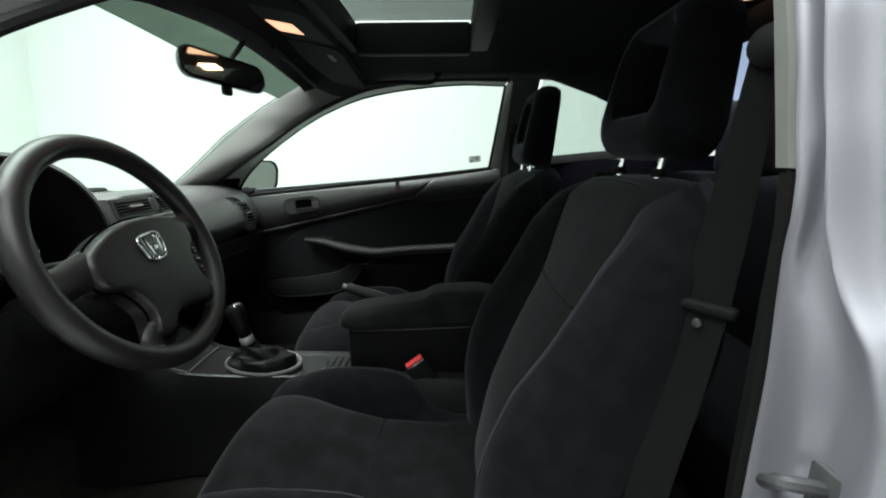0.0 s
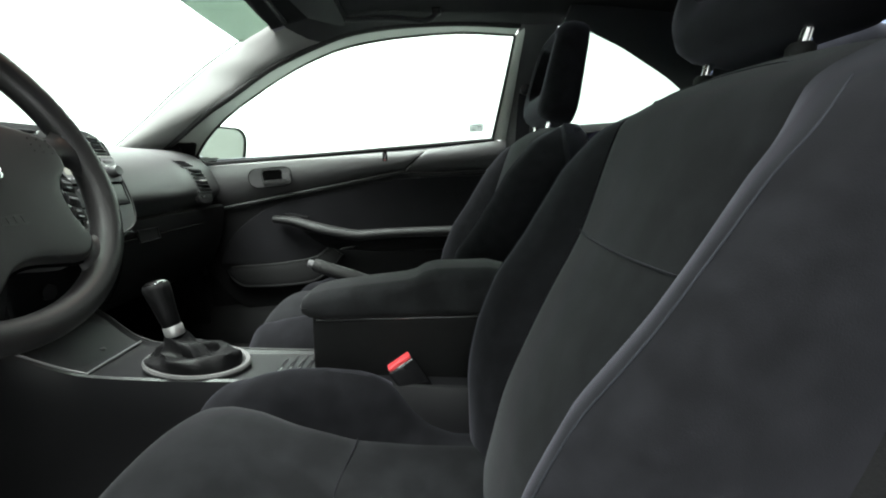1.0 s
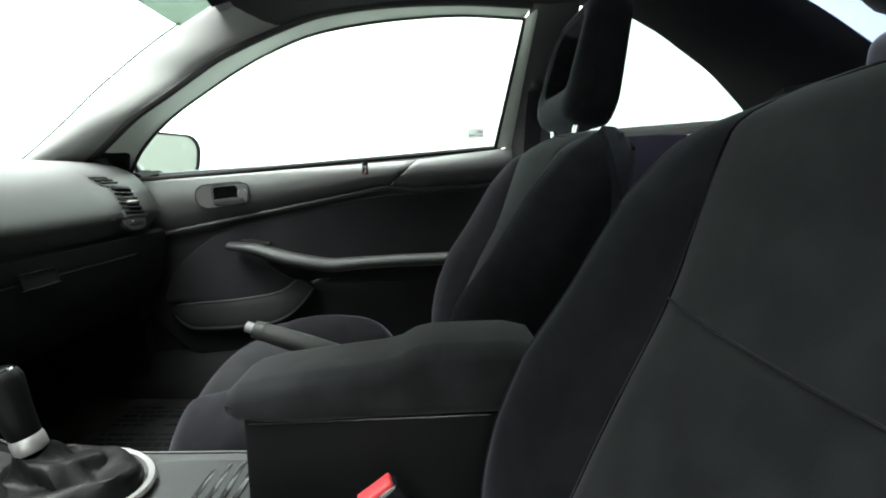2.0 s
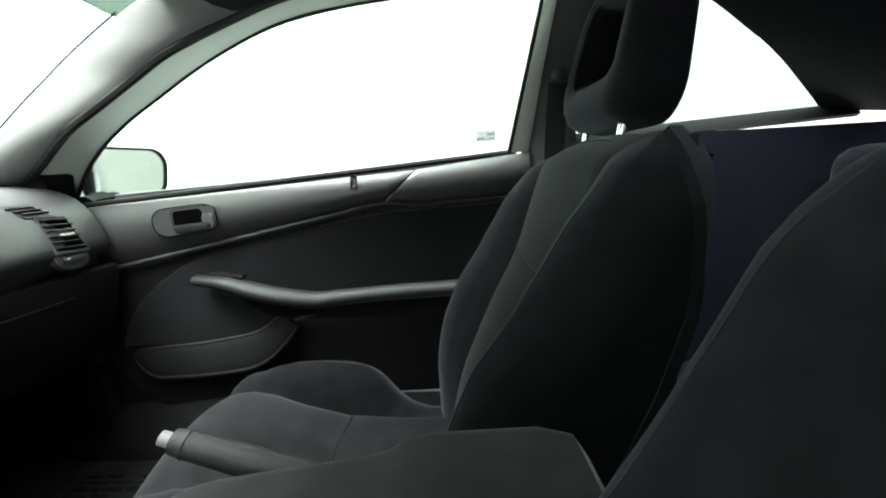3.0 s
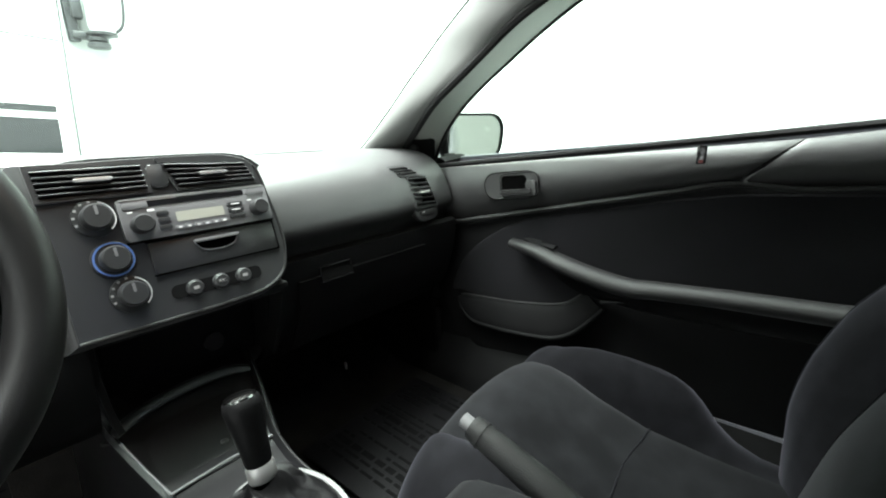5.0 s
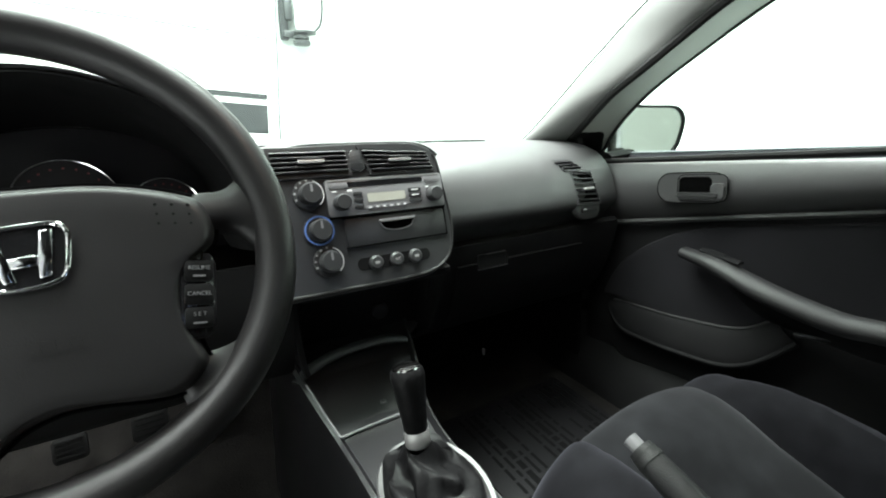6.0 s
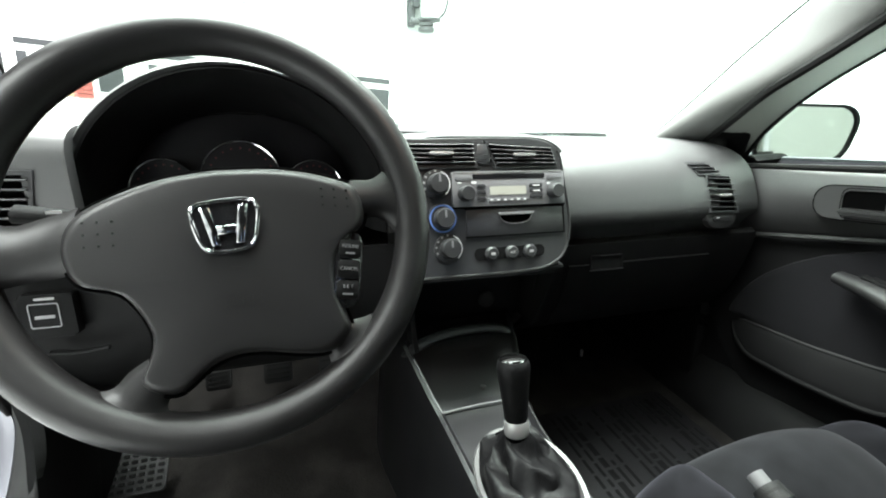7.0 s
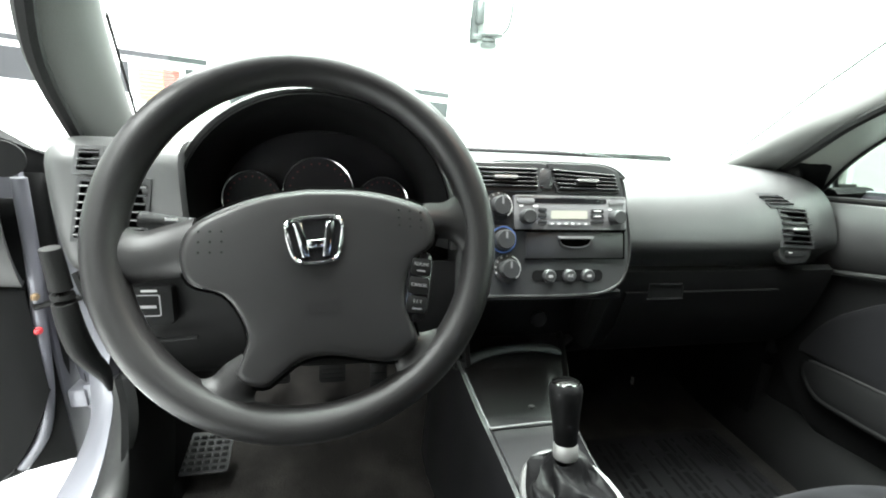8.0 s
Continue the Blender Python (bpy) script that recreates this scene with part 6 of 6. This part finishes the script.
cpts = np.array([[(R0 + 0.0178 * math.cos(b)) * math.cos(a) for b in np.linspace(0, 2 * np.pi, 16, endpoint=False)] for a in np.linspace(0, 2 * np.pi, 96, endpoint=False)])
spts = np.array([[(R0 + 0.0178 * math.cos(b)) * math.sin(a) for b in np.linspace(0, 2 * np.pi, 16, endpoint=False)] for a in np.linspace(0, 2 * np.pi, 96, endpoint=False)])
zpts = np.array([[0.0185 * math.sin(b) for b in np.linspace(0, 2 * np.pi, 16, endpoint=False)] for a in range(96)])
bm = grid_bm(np.stack([cpts, spts, zpts], axis=2), closed_u=True, closed_v=True)
bm.transform(WM)
part("rim", bm, WHEELSKIN, wheel)


def dome(outline, depth, m, n=7, flat=0.75):
    """A cushion-like plate: rings of one outline that rise and close towards the middle."""
    o = np.array(outline)
    c = o.mean(axis=0)
    P = [[(*(p), -0.02) for p in o]]
    for u in np.linspace(0, 1, n):
        s = 1 - (1 - flat) * (1 - math.cos(u * math.pi / 2))
        P.append([(*(c + (p - c) * s), depth * math.sin(u * math.pi / 2)) for p in o])
    for s in (flat * 0.85, flat * 0.7, flat * 0.5, flat * 0.25, 0.01):
        P.append([(*(c + (p - c) * s), depth * (1 + 0.05 * (1 - (s / flat) ** 2))) for p in o])
    bm = grid_bm(np.array(P), closed_v=True, caps=True)
    bm.transform(m)
    return bm


full = [(-0.003, 0.058), (0.0486, 0.0567), (0.0884, 0.0487), (0.1174, 0.0361), (0.1242, 0.0197), (0.1213, -0.0008), (0.1075, -0.0123), (0.0955, -0.0322), (0.0932, -0.0606), (0.1002, -0.0891), (0.1017, -0.0976), (0.0882, -0.1136), (0.0742, -0.1171), (0.0521, -0.1141), (0.0252, -0.1081), (0.0042, -0.1068),
        (-0.0164, -0.1123), (-0.0315, -0.1234), (-0.0439, -0.1318), (-0.0611, -0.1284), (-0.0708, -0.119), (-0.0661, -0.1065), (-0.0603, -0.0861), (-0.0638, -0.0704), (-0.081, -0.0437), (-0.1096, -0.0325), (-0.1182, -0.0169), (-0.1194, 0.0038), (-0.1103, 0.022), (-0.0768, 0.0409), (-0.0419, 0.0522)]
pad = curve([(x, y, 0) for x, y in full + full[:1]], 97)[:-1, :2]
PM = WM @ Matrix.Translation((0.0060, -0.0070, -0.001))
airbag = part("horn_pad", dome(pad, 0.019, PM, 9, 0.90), WHEELSKIN, wheel)
part("pad_gap", tube([tuple(PM @ Vector((x * 1.008, y * 1.008, 0.003))) for x, y in list(pad) + [pad[0]]], 0.0022, 97, 6), RECESSBLACK, wheel)
for u0, u1, v0, v1, tilt in ((-0.099, -0.079, -0.004, 0.0155, 0.0), (0.0855, 0.1075, 0.0185, 0.034, 0.0015)):
    for i in range(3):
        for j in range(3):
            u, v = u0 + (u1 - u0) * i / 2, v0 + (v1 - v0) * j / 2 - tilt * i
            part("horn_dot", turned([(0.0018, -0.002), (0.0016, 0.0), (0.0008, 0.0008)], PM @ Matrix.Translation((u, v, 0.0186 + 0.012 * (0.1 - abs(u)))), 8), PLASTIC, airbag)
out_w = WM.to_3x3() @ Vector((0, 0, 1))
for top_edge, low_edge in (([(-0.100, 0.024, 0.004), (-0.1265, 0.0175, -0.001), (-0.150, 0.013, -0.002), (-0.176, 0.026, 0)], [(-0.104, -0.030, 0.004), (-0.117, -0.032, 0), (-0.140, -0.034, -0.002), (-0.174, -0.040, 0)]),
                           ([(0.108, 0.034, 0.004), (0.1245, 0.037, 0), (0.143, 0.0385, -0.002), (0.170, 0.060, 0)], [(0.108, -0.004, 0.004), (0.122, -0.003, 0), (0.145, -0.002, -0.002), (0.172, -0.034, 0)]),
                           ([(-0.060, -0.106, 0.003), (-0.075, -0.115, 0), (-0.090, -0.127, -0.002), (-0.130, -0.120, 0)], [(-0.040, -0.124, 0.003), (-0.043, -0.134, 0), (-0.050, -0.150, -0.002), (-0.034, -0.173, 0)]),
                           ([(0.088, -0.092, 0.003), (0.103, -0.097, 0), (0.121, -0.097, -0.002), (0.152, -0.086, 0)], [(0.072, -0.108, 0.003), (0.080, -0.120, 0), (0.085, -0.136, -0.002), (0.066, -0.164, 0)])):
    part("spoke", ruled([tuple(WM @ Vector(p)) for p in top_edge], [tuple(WM @ Vector(p)) for p in low_edge], out_w, 0.010, 0.02, 24, 9), WHEELSKIN, wheel)
part("back_cover", turned([(0.055, -0.045), (0.065, -0.02), (0.06, 0.0)], WM @ Matrix.Translation((0.0, -0.035, 0)), 32), PLASTIC, wheel)
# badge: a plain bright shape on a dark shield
EM = PM @ Matrix.Translation((0.0045, 0.0053, 0.0205)) @ Matrix.Rotation(radians(3), 4, "Z")
sh = [(-0.020, 0.0205), (0.0, 0.0215), (0.020, 0.0205), (0.0255, 0.016), (0.0235, -0.006), (0.019, -0.018), (0.012, -0.0215), (-0.012, -0.0215), (-0.019, -0.018), (-0.0235, -0.006), (-0.0255, 0.016)]
sh = [tuple(p) for p in curve([(x, y, 0) for x, y in sh + sh[:1]], 45)[:-1, :2]]
badge = part("badge_shield", plate(sh, 0.002, EM), GLOSSBLACK, wheel, "dark shield badge with a bright emblem")
part("badge_rim", tube([tuple(EM @ Vector((x, y, 0.002))) for x, y in sh + sh[:1]], 0.0017, 60, 8), CHROME, badge)
leg = [(-0.0190, 0.0165), (-0.0115, 0.0165), (-0.0085, 0.0), (-0.0075, -0.006), (-0.0060, -0.0165), (-0.0125, -0.0165), (-0.0150, -0.004)]
part("badge_emblem", joined(plate(leg, 0.0042, EM, 0.0008), plate([(-x, y) for x, y in leg][::-1], 0.0042, EM, 0.0008),
                          plate([(-0.0085, 0.0), (0.0085, 0.0), (0.0072, -0.0075), (-0.0072, -0.0075)][::-1], 0.0042, EM, 0.0008)), CHROME, badge)
for u, v, w, h in ((0.0125, -0.0535, 0.033, 0.0012), (0.0125, -0.0635, 0.033, 0.0012), (0.001, -0.0585, 0.006, 0.007), (0.009, -0.0585, 0.006, 0.007), (0.017, -0.0585, 0.006, 0.007), (0.0245, -0.0585, 0.005, 0.007), (0.0085, -0.030, 0.010, 0.0014)):
    part("embossed_mark", plate(rounded(w, h, 0.0006, 2, u, v), 0.0006, PM @ Matrix.Translation((0, 0, 0.0196))), WHEELSKIN, airbag)
# cruise switches on the right spoke
KM = WM @ Matrix.Translation((0.1065, -0.0495, 0.004)) @ pose(0, 0, 0, 0, 14, -9)
pod = part("switch_pod", plate(rounded(0.026, 0.072, 0.010), 0.010, KM, 0.003), GLOSSBLACK, wheel)
for v, word, dv, under in ((0.019, "RESUME", 0.0025, 0.009), (0.0, "CANCEL", 0.0005, 0), (-0.019, "S E T", 0.0030, 0.010)):
    part("switch", plate(rounded(0.021, 0.017, 0.003, cy=v), 0.012, KM, 0.001), PLASTIC, pod)
    lettering(word, 0.0046, KM @ Matrix.Translation((0, v + dv, 0.0122)), FACEPLATE, pod)
    if under:
        bars([(0, v - 0.004, under, 0.0015)], KM @ Matrix.Translation((0, 0, 0.0122)), FACEPLATE, pod)

# ---- footwells ----
for y, w, h, nm in ((-0.398, 0.066, 0.055, "brake_pedal"), (-0.531, 0.055, 0.05, "clutch_pedal"), (-0.280, 0.044, 0.10, "accelerator_pedal")):
    t = thing(nm, (-0.66, y, 0.40), "black rubber-faced foot pedal", "pedal", "foot pedals")
    m = face_pose((-0.58, y, 0.345), (0, 1, 0), (-0.5, 0, 1))
    part("pad", plate(rounded(w, h, 0.008), 0.012, m, 0.003), VINYL, t)
    for k in range(4):
        part("tread", plate(rounded(w * 0.8, 0.004, 0.001, cy=h * (0.2 * k - 0.3)), 0.014, m), RUBBER, t)
    part("arm", tube([(-0.595, y, 0.35), (-0.67, y, 0.50), (-0.70, y, 0.72)], 0.008, 14, 8), PLASTIC, t)
rest = thing("footrest", (-0.45, -0.60, 0.30), "dark ribbed footrest plate", "footrest")
fm = face_pose((-0.350, -0.640, 0.318), (0, 1, 0), (-0.80, 0, 0.5))
part("plate", plate(rounded(0.110, 0.080, 0.006), 0.006, fm, 0.002), VINYL, rest)
for k in range(6):
    for j in range(7):
        part("stud", plate(rounded(0.011, 0.006, 0.002, 2, -0.045 + 0.015 * j, -0.031 + 0.012 * k), 0.0085, fm), PLASTIC, rest)

mat_p = thing("floor_mat", (-0.25, 0.36, 0.28), "black printed plastic floor mat in the passenger footwell", "floor mat")
part("sheet", block(-0.33, 0.12, 0.17, 0.545, 0.276, 0.282, 0.002), MATSHEET, mat_p)
fmx = face_pose((-0.20, 0.36, 0.2822), (1, 0, 0), (0, 1, 0))
rnd = random.Random(4)
for r in range(18):
    x = -0.11
    while x < 0.22:
        w = rnd.uniform(0.012, 0.05)
        if rnd.random() < (0.9 if r % 6 else 0.0):
            bars([(x + w / 2, -0.165 + 0.0195 * r, w, 0.0075 if r % 6 != 3 else 0.014)], fmx, MATPRINT, mat_p)
        x += w + 0.007
clip = thing("trim_clip", (-0.535, 0.453, 0.28), "small pale plastic clip in the passenger footwell", "clip")
part("clip_body", block(-0.540, -0.530, 0.450, 0.456, 0.272, 0.298, 0.002), WHITEMARK, clip)

# ---- the driver's open door, swung about its hinge ----
left_door = build_door(-1, "open driver door, silver edges and dark inner panel")
left_door.matrix_basis = Matrix.Translation((-0.445, -0.86, 0.36)) @ Matrix.Rotation(radians(-66), 4, "Z") @ Matrix.Translation((0.04, 0.14, 0))
hinge = part("hinge", block(-0.385, -0.33, -0.812, -0.77, 0.455, 0.505, 0.004), SILVER, car, "silver painted steel door hinge")
part("hinge_leaf", block(-0.37, -0.325, -0.835, -0.806, 0.462, 0.498, 0.004), SILVER, hinge)
part("hinge_pin", turned([(0.009, 0.44), (0.009, 0.52)], Matrix.Translation((-0.352, -0.808, 0)), 16), PLASTIC, hinge)
part("check_strap", tube([(-0.30, -0.835, 0.672), (-0.335, -0.79, 0.672), (-0.36, -0.75, 0.672)], 0.009, 14, 8, flat=0.6), RUBBER, car, "black door check strap")
